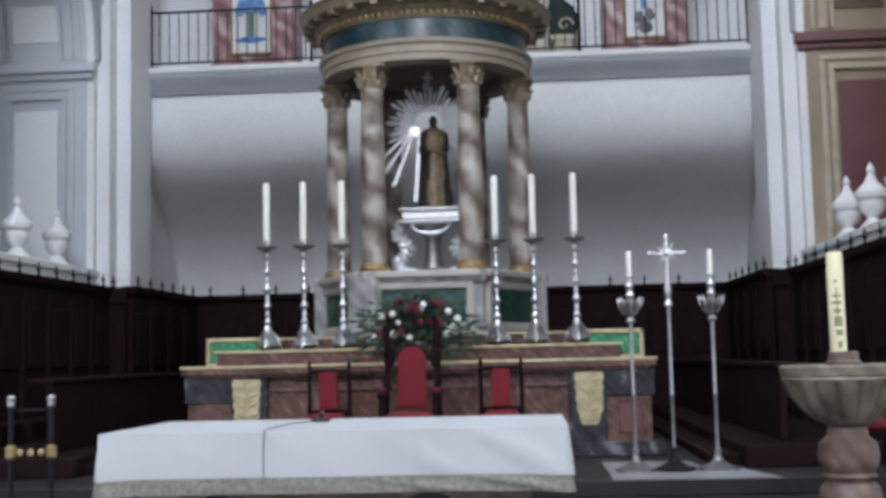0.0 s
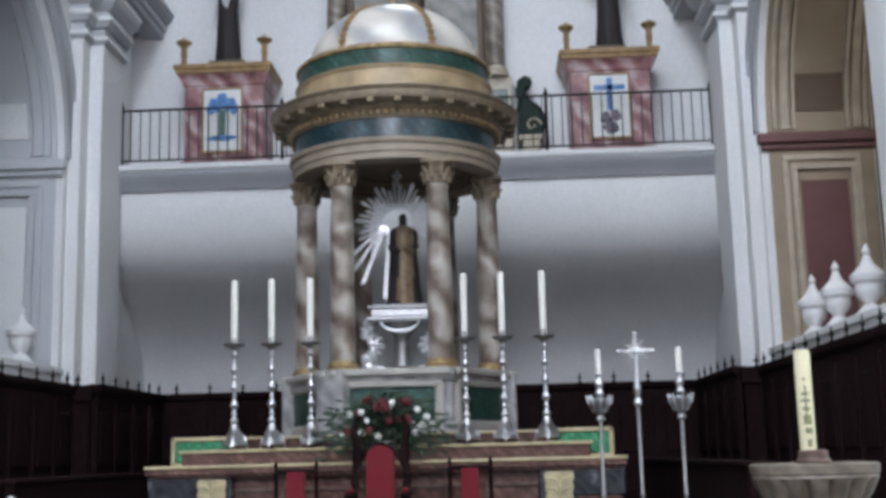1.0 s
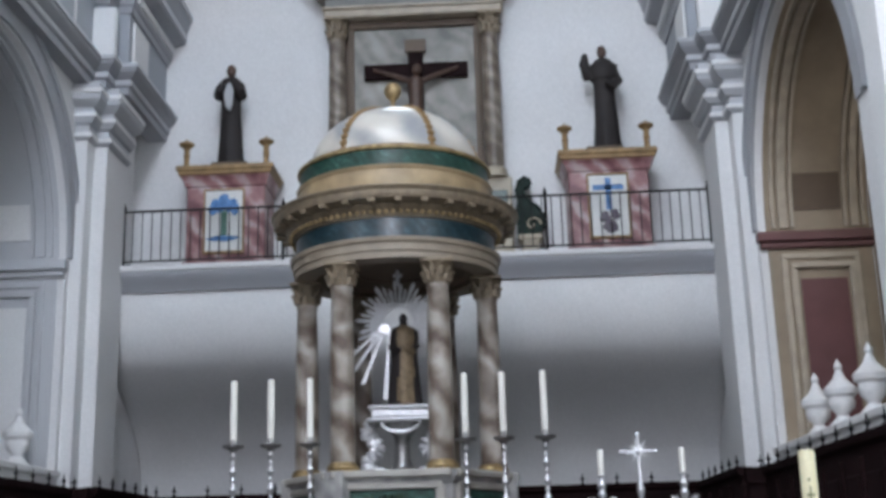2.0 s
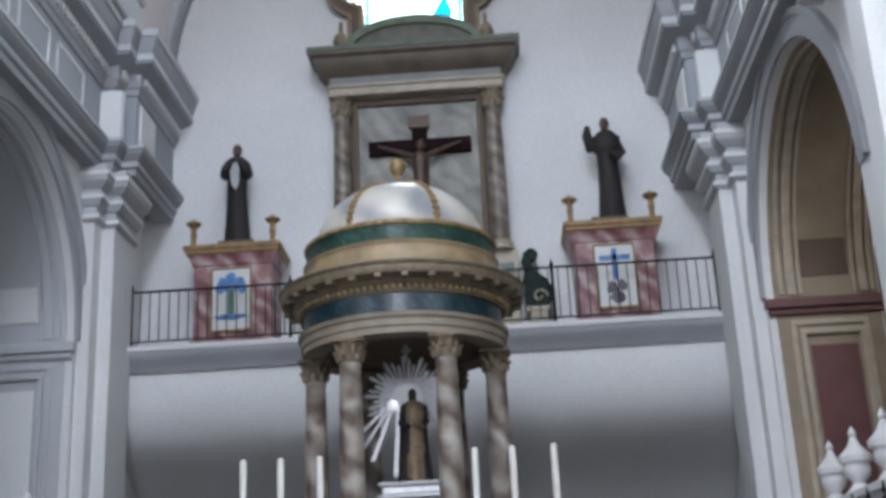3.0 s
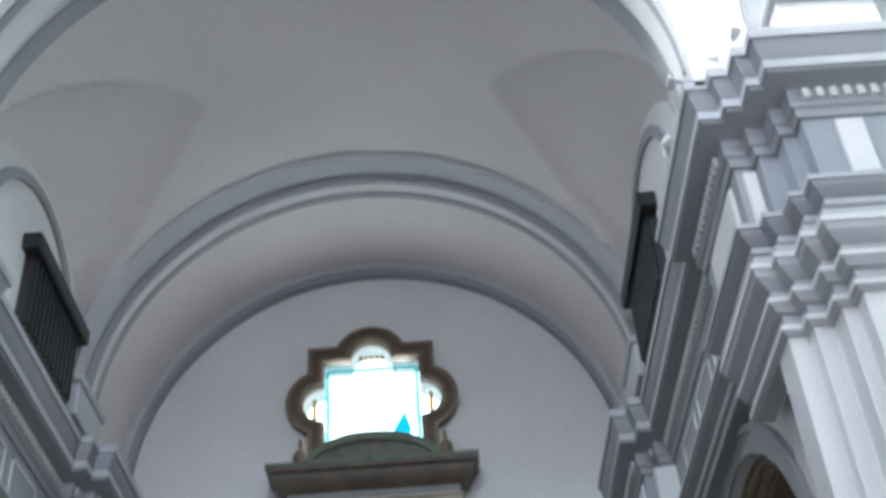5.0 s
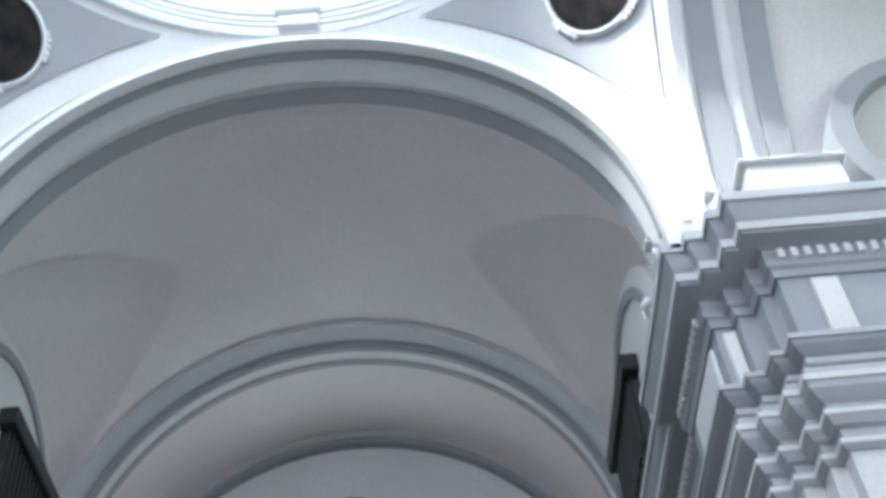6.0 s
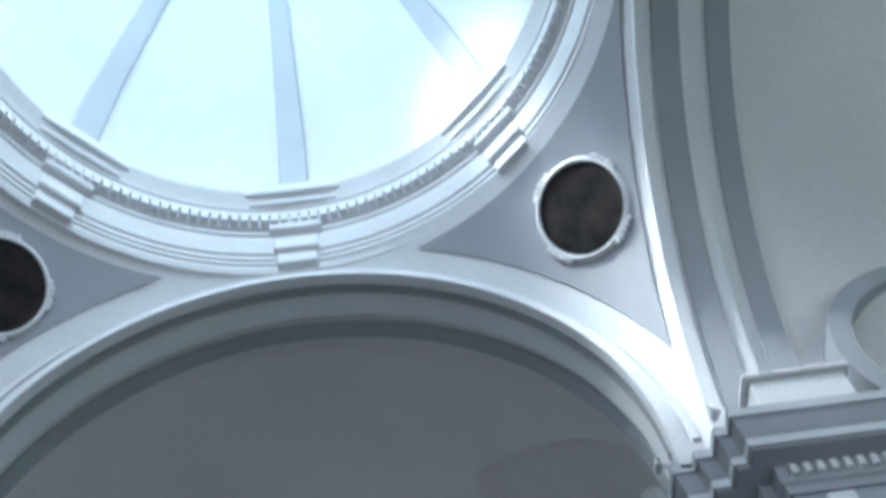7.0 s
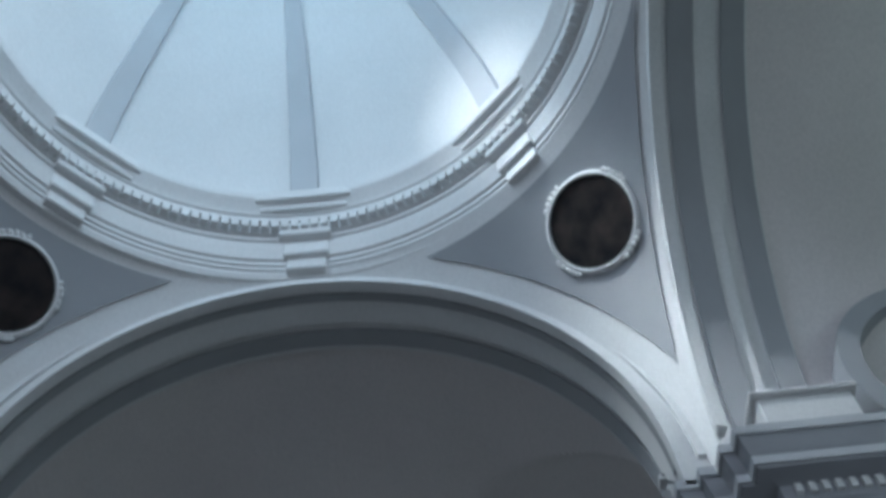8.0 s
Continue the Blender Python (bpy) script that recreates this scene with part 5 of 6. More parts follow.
# processional cross and candle poles
def pole(name, at, label, kind):
    c = thing(name, at, label, "processional " + ("cross" if kind == "cross" else "candle"), "" if kind == "cross" else "processional candles")
    top_z = 1.62 if kind != "cross" else 1.78
    turned_part("base", [(0.2, 0), (0.2, 0.025), (0.14, 0.04), (0.05, 0.09), (0.03, 0.16), (0.035, 0.2), (0.02, 0.22)], SILVER_DULL if kind != "cross" else IRON, c, "", 20)
    turned_part("shaft", [(0.018, 0.2), (0.018, 0.7), (0.024, 0.71), (0.024, 0.74), (0.018, 0.75), (0.018, top_z)], SHAFT, c, "dull silver shaft", 12)
    if kind == "cross":
        turned_part("knop", [(0.02, 1.56), (0.036, 1.58), (0.036, 1.62), (0.022, 1.64), (0.034, 1.7), (0.04, 1.74), (0.026, 1.8), (0.03, 1.84), (0.018, 1.9), (0.014, 1.96)], SILVER, c, "silver knop", 14)
        s = Shape().box(-0.011, 0.011, -0.01, 0.01, 1.92, 2.24, 0.003).box(-0.15, 0.15, -0.01, 0.01, 2.082, 2.102, 0.003)
        for x, z in ((-0.165, 2.092), (0.165, 2.092), (0, 2.255)):
            s.blob((x, 0, z), (0.024, 0.014, 0.024), 8, 6, 0.15)
            s.blob((x * 0.72, 0, 2.092 + (z - 2.092) * 0.72), (0.016, 0.012, 0.022), 7, 5, 0.15)
        s.blob((0, -0.01, 2.092), (0.03, 0.018, 0.03), 10, 6, 0.1)
        part("cross", s, SILVER, c, "thin silver cross with leafy tips")
        for k in range(16):
            a, far = radians(22.5 * k + 11), (0.13, 0.085)[k % 2]
            part("ray", Shape().tube([(0.03 * math.cos(a), 0, 2.092 + 0.03 * math.sin(a)), (far * math.cos(a), 0, 2.092 + far * math.sin(a))], [0.011, 0.003], 6), SILVER_RAY, c)
    else:
        turned_part("lantern_bowl", [(0.025, 1.42), (0.05, 1.44), (0.03, 1.48), (0.06, 1.51), (0.095, 1.56), (0.112, 1.63), (0.104, 1.64), (0.08, 1.6), (0.03, 1.56)], SILVER_DULL, c, "fluted silver bowl", 20, flute=lambda a, z: 1 + 0.05 * math.sin(8 * a))
        for k in range(8):
            a = radians(45 * k)
            part("bowl_leaf", Shape().tube([(0.06 * math.cos(a), 0.06 * math.sin(a), 1.51), (0.104 * math.cos(a), 0.104 * math.sin(a), 1.6), (0.125 * math.cos(a), 0.125 * math.sin(a), 1.67)], [0.012, 0.016, 0.006], 5), SILVER, c)
        turned_part("socket", [(0.03, 1.55), (0.03, 1.66), (0.045, 1.69), (0.03, 1.72), (0.034, 1.75), (0.045, 1.78), (0.03, 1.82), (0.035, 1.86), (0.045, 1.87), (0.03, 1.88)], SILVER, c, "", 14)
        turned_part("candle", [(0.03, 1.86), (0.03, 2.1), (0.026, 2.12), (0.008, 2.115)], WAX, c, "white candle", 14)
    return c


pole("processional_candle", (2.27, 11.6, 0.46), "silver processional candle on a tall shaft", "candle")
pole("processional_cross", (2.64, 11.62, 0.46), "silver processional cross with rays on a tall shaft", "cross")
pole("processional_candle", (3.05, 11.6, 0.46), "silver processional candle on a tall shaft", "candle")

# the font with the paschal candle
font = thing("baptismal_font", (3.6, 9.0, 0.16), "carved tan and rosy marble font with fluted bowl", "font")
turned_part("foot", [(0.28, 0), (0.28, 0.1), (0.22, 0.14), (0.19, 0.2), (0.215, 0.26), (0.225, 0.34), (0.21, 0.42), (0.17, 0.46), (0.2, 0.5), (0.17, 0.53)], STONE_PINK, font, "rosy marble foot", 28)
turned_part("baluster", [(0.17, 0.52), (0.205, 0.57), (0.22, 0.65), (0.205, 0.74), (0.15, 0.79), (0.14, 0.86), (0.18, 0.9)], STONE_PINK, font, "rosy marble baluster", 28)
turned_part("bowl", [(0.17, 0.88), (0.22, 0.9), (0.27, 0.94), (0.34, 1.01), (0.4, 1.09), (0.44, 1.17), (0.455, 1.21), (0.448, 1.23), (0.46, 1.24), (0.465, 1.3), (0.445, 1.315), (0.4, 1.3), (0.32, 1.15), (0.1, 1.08)], STONE_TAN, font, "fluted tan marble bowl", 144, flute=lambda a, z: 1 - (0.11 * (1 - abs(math.sin(8 * a))) ** 1.6 if 0.91 < z < 1.19 else 0))
turned_part("candle_block", [(0.13, 1.0), (0.13, 1.33), (0.11, 1.35), (0.11, 1.4), (0.09, 1.41)], STONE_PINK, font, "rosy stone block in the bowl", 20)
paschal = thing("paschal_candle", (3.57, 9.0, 1.57), "thick cream paschal candle with a painted ornament", "candle")
turned_part("wax", [(0.06, 0.0), (0.06, 0.72), (0.053, 0.74), (0.01, 0.735)], WAX_CREAM, paschal, "", 24)
for x, z, w, h in ((-0.01, 0.33, 0.012, 0.28), (-0.01, 0.41, 0.06, 0.016), (-0.012, 0.36, 0.075, 0.018), (-0.01, 0.3, 0.05, 0.03), (-0.005, 0.22, 0.06, 0.07), (0.0, 0.14, 0.05, 0.04), (0.0, 0.05, 0.03, 0.05), (-0.015, 0.52, 0.02, 0.022)):
    s = Shape()
    for i in range(4):
        a0, a1 = [(-math.pi / 2) + ((x - w / 2) + w * q / 4) / 0.06 for q in (i, i + 1)]
        s.add([(0.0615 * math.cos(a), 0.0615 * math.sin(a), z + d) for a, d in ((a0, -h / 2), (a1, -h / 2), (a1, h / 2), (a0, h / 2))], [(0, 1, 2, 3)])
    part("ornament", s, OLIVE, paschal, "painted olive green ornament")


# ---- choir stalls, urns and the arches ----
def stall_run(name, label, p0, p1, top_z, face):
    """A run of tall dark panelling with a cornice, pilasters and spiked finials along its top."""
    x0, y0, x1, y1 = *p0, *p1
    L = math.hypot(x1 - x0, y1 - y0)
    c = thing(name, (x0, y0, 0.46 if y0 > 10.85 else 0.16), label, "choir stall", "", math.degrees(math.atan2(y1 - y0, x1 - x0)))
    h = top_z - (0.46 if y0 > 10.85 else 0.16)
    f = face
    part("back_panel", Shape().box(0, L, *sorted((0, -f * 0.08)), 0, h - 0.1, 0.01), WOOD_DARK, c, "dark wooden panelling")
    part("cornice", Shape().sweep([(0, h - 0.24), (0.03, h - 0.24), (0.06, h - 0.16), (0.14, h - 0.1), (0.16, h - 0.03), (0.16, h), (-0.06, h), (-0.06, h - 0.24)], [(0, 0), (L, 0)] if f > 0 else [(L, 0), (0, 0)]), WOOD_DARK, c, "moulded dark cornice", 25)
    n = max(1, round(L / 0.85))
    for k in range(n + 1):
        x = L * k / n
        part("upright", Shape().box(x - 0.05, x + 0.05, *sorted((-f * 0.12, 0.0)), 0, h - 0.24, 0.01).moved(pose(0, 0, 0)), WOOD_DARK, c)
        if k < n:
            xa, xb = x + 0.16, L * (k + 1) / n - 0.16
            part("panel", Shape().box(xa, xb, *sorted((-f * 0.11, -f * 0.07)), 1.1, h - 0.42, 0.015), WOOD_DARK, c)
            part("seat_box", Shape().box(xa - 0.06, xb + 0.06, *sorted((-f * 0.08, -f * 0.5)), 0.0, 0.46, 0.015), WOOD_DARK, c)
    m = max(1, round(L / 0.62))
    for k in range(m):
        x = L * (k + 0.5) / m
        s = Shape().lathe([(0.03, h), (0.035, h + 0.02), (0.014, h + 0.04), (0.014, h + 0.07), (0.038, h + 0.1), (0.014, h + 0.13), (0.012, h + 0.16), (0.002, h + 0.21)], 8, x, -f * 0.08)
        s.box(x - 0.05, x + 0.05, -f * 0.08 - 0.01, -f * 0.08 + 0.01, h + 0.09, h + 0.11)
        part("finial", s, IRON, c, "black spiked finial")
    return c


for s in (-1, 1):
    stall_run("choir_stall_run", "tall dark wooden choir stall along the side wall", (s * 5.36, 10.9), (s * 5.36, 18.18), 2.8, -s)
    stall_run("choir_stall_run", "tall dark wooden choir stall beside the gallery wall", (s * 5.02, 18.2), (s * 5.02, 21.95), 2.82, -s)
for s in (-1, 1):
    stall_run("choir_stall_run", "short dark wooden panel across the white pier", (s * 5.5, 18.14), (s * 4.98, 18.14), 2.8, s)
    dais = thing("stall_dais", (s * 4.3, 16.6, 0.46), "dark wooden platform with benches before the choir stalls", "platform")
    part("deck", Shape().box(-0.95, 0.95, -4.8, 5.2, 0, 0.2, 0.01), WOOD_DARK, dais, "dark wooden deck")
    part("step", Shape().box(*sorted((-s * 0.95, -s * 1.25)), -4.5, 5.2, 0, 0.1, 0.01), WOOD_DARK, dais)
    part("bench_front", Shape().box(*sorted((-s * 0.4, -s * 0.48)), -4.2, 5.0, 0.2, 0.95, 0.01), WOOD_DARK, dais, "dark bench front")
    part("bench_shelf", Shape().box(*sorted((-s * 0.2, -s * 0.52)), -4.25, 5.05, 0.95, 1.0, 0.01), WOOD_DARK, dais)
stall_run("choir_stall_run", "tall dark wooden panelling along the lower east wall", (-5.0, 22.0), (5.0, 22.0), 2.84, 1)


def urn(at, scale=1.0):
    c = thing("urn", at, "white plaster covered urn on the parapet", "urn", "urns on the parapets")
    k = scale
    part("body", Shape().lathe([(0.2 * k, 0), (0.2 * k, 0.04 * k), (0.14 * k, 0.1 * k), (0.08 * k, 0.17 * k), (0.09 * k, 0.2 * k), (0.17 * k, 0.28 * k), (0.19 * k, 0.36 * k), (0.18 * k, 0.42 * k), (0.19 * k, 0.44 * k), (0.23 * k, 0.47 * k), (0.24 * k, 0.55 * k), (0.215 * k, 0.57 * k)], 28), PLASTER, c, "white urn body")
    part("lid", Shape().lathe([(0.215 * k, 0.57 * k), (0.155 * k, 0.63 * k), (0.09 * k, 0.7 * k), (0.05 * k, 0.8 * k), (0.04 * k, 0.82 * k), (0.06 * k, 0.86 * k), (0.05 * k, 0.9 * k), (0.02 * k, 0.95 * k), (0.004, 0.98 * k)], 24), PLASTER, c, "white pointed lid")
    return c


u = urn((5.68, 13.95, 3.06), 0.9)
for x, y in ((5.68, 15.25), (5.68, 16.4), (-5.68, 15.65), (-5.68, 17.03), (-5.68, 14.25)):
    copy_thing(u, pose(x, y, 3.06))

# ---- the gallery ----
rail = thing("gallery_railing", (0, 19.62, 6.64), "black iron railing with thin upright bars", "railing")
part("top_rail", Shape().tube([(-5.1, 0, 1.0), (5.1, 0, 1.0)], 0.022, 8), IRON, rail)
part("bottom_rail", Shape().tube([(-5.1, 0, 0.1), (5.1, 0, 0.1)], 0.016, 8), IRON, rail)
bar = Shape().tube([(0, 0, 0.1), (0, 0, 1.0)], 0.011, 6).mesh("bar", IRON)
for k in range(61):
    part("bar", bar, IRON, rail, at=pose(-5.1 + 0.17 * k, 0, 0))
post = Shape().lathe([(0.028, 0), (0.028, 1.02), (0.04, 1.04), (0.03, 1.07), (0.02, 1.1), (0.004, 1.16)], 8).mesh("post", IRON)
for x in (-5.08, -2.28, 2.28, 5.08):
    part("post", post, IRON, rail, at=pose(x, 0, 0))


def tile_picture(parent, x, z, w, h, y, cross):
    """A framed glazed tile panel: a blue design on white."""
    p = part("tile_panel", Shape().box(x - w / 2, x + w / 2, y - 0.03, y, z, z + h, 0.005), CREAM_TILE, parent, "white glazed tile panel with a blue design")
    f = Shape().box(x - w / 2 - 0.03, x + w / 2 + 0.03, y - 0.045, y, z - 0.05, z - 0.005, 0.008).box(x - w / 2 - 0.03, x + w / 2 + 0.03, y - 0.045, y, z + h + 0.005, z + h + 0.035, 0.008).box(x - w / 2 - 0.035, x - w / 2 - 0.003, y - 0.045, y, z - 0.05, z + h + 0.03, 0.008).box(x + w / 2 + 0.003, x + w / 2 + 0.035, y - 0.045, y, z - 0.05, z + h + 0.03, 0.008)
    part("tile_frame", f, OCHRE, parent, "ochre frame")
    yy = y - 0.034
    if cross:
        part("design", Shape().box(x - 0.05, x + 0.05, yy, yy + 0.006, z + 0.42 * h, z + 0.95 * h).box(x - 0.27, x + 0.27, yy, yy + 0.006, z + 0.75 * h, z + 0.84 * h), BLUE_GLAZE, p, "blue cross design")
        part("design_foot", Shape().blob((x - 0.08, yy + 0.003, z + 0.3 * h), (0.1, 0.005, 0.1), 10, 6, 0.25, 1).blob((x + 0.1, yy + 0.003, z + 0.34 * h), (0.08, 0.005, 0.09), 10, 6, 0.25, 2).blob((x, yy + 0.003, z + 0.14 * h), (0.12, 0.005, 0.1), 10, 6, 0.3, 3), mat("plum_glaze", (0.09, 0.07, 0.1), 0.3, vary=0.4, scale=12), p, "dark design below the cross")
    else:
        g = Shape()
        for k, (dx, dz, r) in enumerate(((-0.16, 0.76, 0.1), (0.0, 0.82, 0.12), (0.17, 0.76, 0.1), (-0.2, 0.66, 0.07), (0.2, 0.66, 0.08), (0.08, 0.7, 0.08), (-0.08, 0.7, 0.08))):
            g.blob((x + dx, yy + 0.003, z + dz * h), (r, 0.005, r), 10, 6, 0.25, k)
        part("design", g, BLUE_GLAZE, p, "blue leafy design")
        part("design_trunk", Shape().box(x - 0.05, x + 0.06, yy, yy + 0.006, z + 0.25 * h, z + 0.66 * h), mat("green_glaze", (0.1, 0.2, 0.16), 0.2), p, "grey-green trunk")
        part("design_foot", Shape().blob((x, yy + 0.003, z + 0.2 * h), (0.28, 0.005, 0.05), 12, 6, 0.25, 9), BLUE_GLAZE, p)


def statue_pedestal(x, label, cross):
    c = thing("statue_pedestal", (x, 20.3, 6.62), label, "pedestal", "pedestals on the gallery")
    part("body", Shape().box(-0.7, 0.7, -0.42, 0.5, 0.0, 1.72, 0.02), MARBLE_PINK, c, "pink and red painted marble body")
    part("plinth", Shape().box(-0.76, 0.76, -0.47, 0.5, 0.0, 0.14, 0.02), MARBLE_PINK, c)
    run = [(-0.7, 0.5), (-0.7, -0.42), (0.7, -0.42), (0.7, 0.5)]
    part("cove", Shape().sweep([(0, 1.5), (0.03, 1.52), (0.04, 1.58), (0.08, 1.66), (0.11, 1.7), (-0.2, 1.7), (-0.2, 1.5)], run), MARBLE_PINK, c, "pink marbled cove", 25)
    part("top_moulding", Shape().sweep([(0.1, 1.7), (0.13, 1.72), (0.14, 1.78), (0.17, 1.8), (0.17, 1.86), (0.14, 1.885), (-0.2, 1.885), (-0.2, 1.7)], run), OCHRE, c, "ochre gilded top moulding", 25)
    part("top_slab", Shape().box(-0.7, 0.7, -0.42, 0.5, 1.72, 1.89, 0.01), OCHRE, c)
    part("step", Shape().box(-0.42, 0.42, -0.3, 0.4, 1.89, 1.97, 0.02).box(-0.33, 0.33, -0.24, 0.34, 1.97, 2.05, 0.02), TAN_DARK, c, "brown stepped base")
    tile_picture(c, -0.02, 0.32, 0.66, 1.1, -0.425, cross)
    for dx in (-0.72, 0.72):
        h = turned_part("candle_holder", [(0.07, 1.88), (0.07, 1.91), (0.05, 1.94), (0.05, 2.08), (0.065, 2.11), (0.05, 2.14), (0.055, 2.24), (0.1, 2.28), (0.135, 2.31), (0.135, 2.34), (0.1, 2.36), (0.03, 2.37)], OCHRE, c, "ochre candle holder", 16, (dx, -0.42))
        turned_part("socket", [(0.03, 2.36), (0.03, 2.42), (0.02, 2.43)], CREAM, h, "", 10, (dx, -0.42))
    return c


statue_pedestal(-3.36, "pink marbled pedestal with a blue tree tile picture", False)
statue_pedestal(3.42, "pink marbled pedestal with a blue cross tile picture", True)
robed_figure("statue", (-3.4, 20.35, 8.67), 2.0, HABIT, "carved figure in a dark habit with clasped arms", (RAISED_L, RAISED), 4, True, 0.78)
robed_figure("statue", (3.5, 20.35, 8.67), 2.05, HABIT, "carved figure in a dark habit with one raised hand", (((-0.09, 0, 0.79), (-0.14, -0.06, 0.7), (-0.16, -0.12, 0.8), (-0.15, -0.13, 0.89)), DOWN), -8, True, 0.78)
part_scap = solid("scapular", Shape().prism([(-0.11, 1.5), (0.1, 1.56), (0.08, 1.15), (0.03, 0.98), (-0.05, 1.08)], -0.25, -0.22).moved(pose(-3.4, 20.35, 8.67)), CLOTH, "white linen scapular hung on the dark figure", "garment")

# ---- the upper altarpiece ----
retablo = thing("upper_altarpiece", (0, 20.9, 6.62), "painted wooden altarpiece with two columns and arched top", "altarpiece")
part("back_board", Shape().box(-1.6, 1.6, -0.1, 0, 0, 5.1, 0.01), TAN_DARK, retablo, "brown painted back board")
part("picture_field", Shape().box(-1.16, 1.16, -0.14, -0.1, 1.9, 4.84, 0.01), marble("grey_green_painted_field", (0.12, 0.115, 0.1), (0.235, 0.22, 0.195), (0.31, 0.295, 0.26), 0.8, 0.5), retablo, "grey-green marbled field")
part("field_frame", Shape().box(-1.24, -1.14, -0.2, -0.1, 1.8, 4.9, 0.015).box(1.14, 1.24, -0.2, -0.1, 1.8, 4.9, 0.015).box(-1.24, 1.24, -0.22, -0.1, 4.82, 4.95, 0.015), TAN_DARK, retablo, "brown frame")
part("base_block", Shape().box(-1.75, 1.75, -0.34, 0, 0, 1.7, 0.02), CREAM, retablo, "cream painted base")
for sx in (-1, 1):
    part("base_panel", Shape().box(*sorted((sx * 1.28, sx * 1.66)), -0.36, -0.3, 0.95, 1.45, 0.01), MARBLE_GREEN, retablo, "green marbled panel")
    col = turned_part("column", [(0.17, 1.86), (0.175, 2.6), (0.165, 3.6), (0.145, 4.57)], marble("grey_brown_marble_paint", (0.1, 0.075, 0.055), (0.2, 0.165, 0.13), (0.31, 0.275, 0.23), 1.2, 0.4, 6.0, 0.35, (0, 0.95, 0)), retablo, "grey-brown marbled column", 20, (sx * 1.45, -0.28))
    turned_part("column_base", [(0.24, 1.7), (0.24, 1.76), (0.2, 1.78), (0.22, 1.82), (0.18, 1.88)], CREAM, col, "", 20, (sx * 1.45, -0.28))
    leaf_capital(col, sx * 1.45, -0.28, 4.55, 0.145, 0.42, GILT_TAN)
part("architrave", Shape().box(-1.68, 1.68, -0.46, 0, 4.96, 5.12, 0.02).box(-1.72, 1.72, -0.5, 0, 5.12, 5.18, 0.015), FRAME_TAN, retablo, "tan architrave")
part("frieze", Shape().box(-1.66, 1.66, -0.44, 0, 5.18, 5.36, 0.01), mat("dull_grey_paint", (0.2, 0.195, 0.18), 0.5, vary=0.2, scale=3), retablo, "dull grey frieze")
part("cornice", Shape().sweep([(0, 5.34), (0.06, 5.38), (0.14, 5.48), (0.22, 5.6), (0.24, 5.68), (0.31, 5.74), (0.33, 5.88), (-0.3, 5.92), (-0.3, 5.34)], [(-1.7, 0.0), (-1.7, -0.42), (1.7, -0.42), (1.7, 0.0)]), mat("green_brown_paint", (0.115, 0.088, 0.062), 0.5, vary=0.3, scale=3), retablo, "green and brown moulded cornice", 25)
part("cornice_edge", Shape().sweep([(0.31, 5.8), (0.345, 5.8), (0.345, 5.885), (0.31, 5.885)], [(-1.7, 0.0), (-1.7, -0.42), (1.7, -0.42), (1.7, 0.0)]), mat("worn_green_paint", (0.1, 0.12, 0.07), 0.5, vary=0.35, scale=5), retablo, "worn green top edge", 0)
part("cornice_top", Shape().box(-1.72, 1.72, -0.44, 0, 5.4, 5.9, 0.01), TAN_DARK, retablo)
o = [(1.2 * math.cos(radians(q)), 5.88 + 0.5 * math.sin(radians(q))) for q in range(0, 181, 6)]
part("arched_top", Shape().prism(o, -0.5, 0.0), mat("olive_brown_paint", (0.1, 0.095, 0.065), 0.5, vary=0.35, scale=5), retablo, "olive brown arched top")
part("arched_moulding", Shape().band(o, [(x * 1.12, 5.88 + (z - 5.88) * 1.36) for x, z in o], -0.56, 0.0), mat("dull_green_paint", (0.12, 0.16, 0.1), 0.5, vary=0.3, scale=4), retablo, "dull green arched moulding")
for sx in (-1, 1):
    v = turned_part("urn_finial", [(0.07, 5.88), (0.1, 5.92), (0.05, 5.98), (0.13, 6.08), (0.16, 6.2), (0.11, 6.34), (0.045, 6.4), (0.04, 6.6), (0.004, 6.66)], GILT_TAN, retablo, "dark metal urn finial", 14, (sx * 1.42, -0.3))

cross = thing("crucifix", (0.03, 20.72, 8.6), "dark wooden crucifix with a carved figure", "crucifix")
part("upright_beam", Shape().box(-0.14, 0.14, -0.06, 0.04, 0, 2.42, 0.015), WOOD_DARK, cross)
part("cross_beam", Shape().box(-0.98, 0.98, -0.065, 0.03, 1.78, 2.08, 0.015), WOOD_DARK, cross)
part("title_board", Shape().box(-0.2, 0.2, -0.09, -0.04, 2.3, 2.56, 0.01), TAN_DARK, cross, "small brown board")
b = Shape().lathe([(0.07, 0.25), (0.09, 0.6), (0.12, 0.95), (0.15, 1.05), (0.12, 1.2), (0.15, 1.5), (0.16, 1.66), (0.06, 1.76)], 16, 0.0, -0.18)
b.blob((0.03, -0.24, 1.86), (0.09, 0.1, 0.12), 12, 8)
for sx in (-1, 1):
    b.tube([(sx * 0.12, -0.18, 1.66), (sx * 0.42, -0.14, 1.8), (sx * 0.8, -0.1, 1.95)], [0.06, 0.05, 0.03], 8)
cf = solid("statue", b.moved(pose(0.03, 20.72, 8.6)), SKIN_WOOD, "carved wooden figure fixed to the cross", "statue")

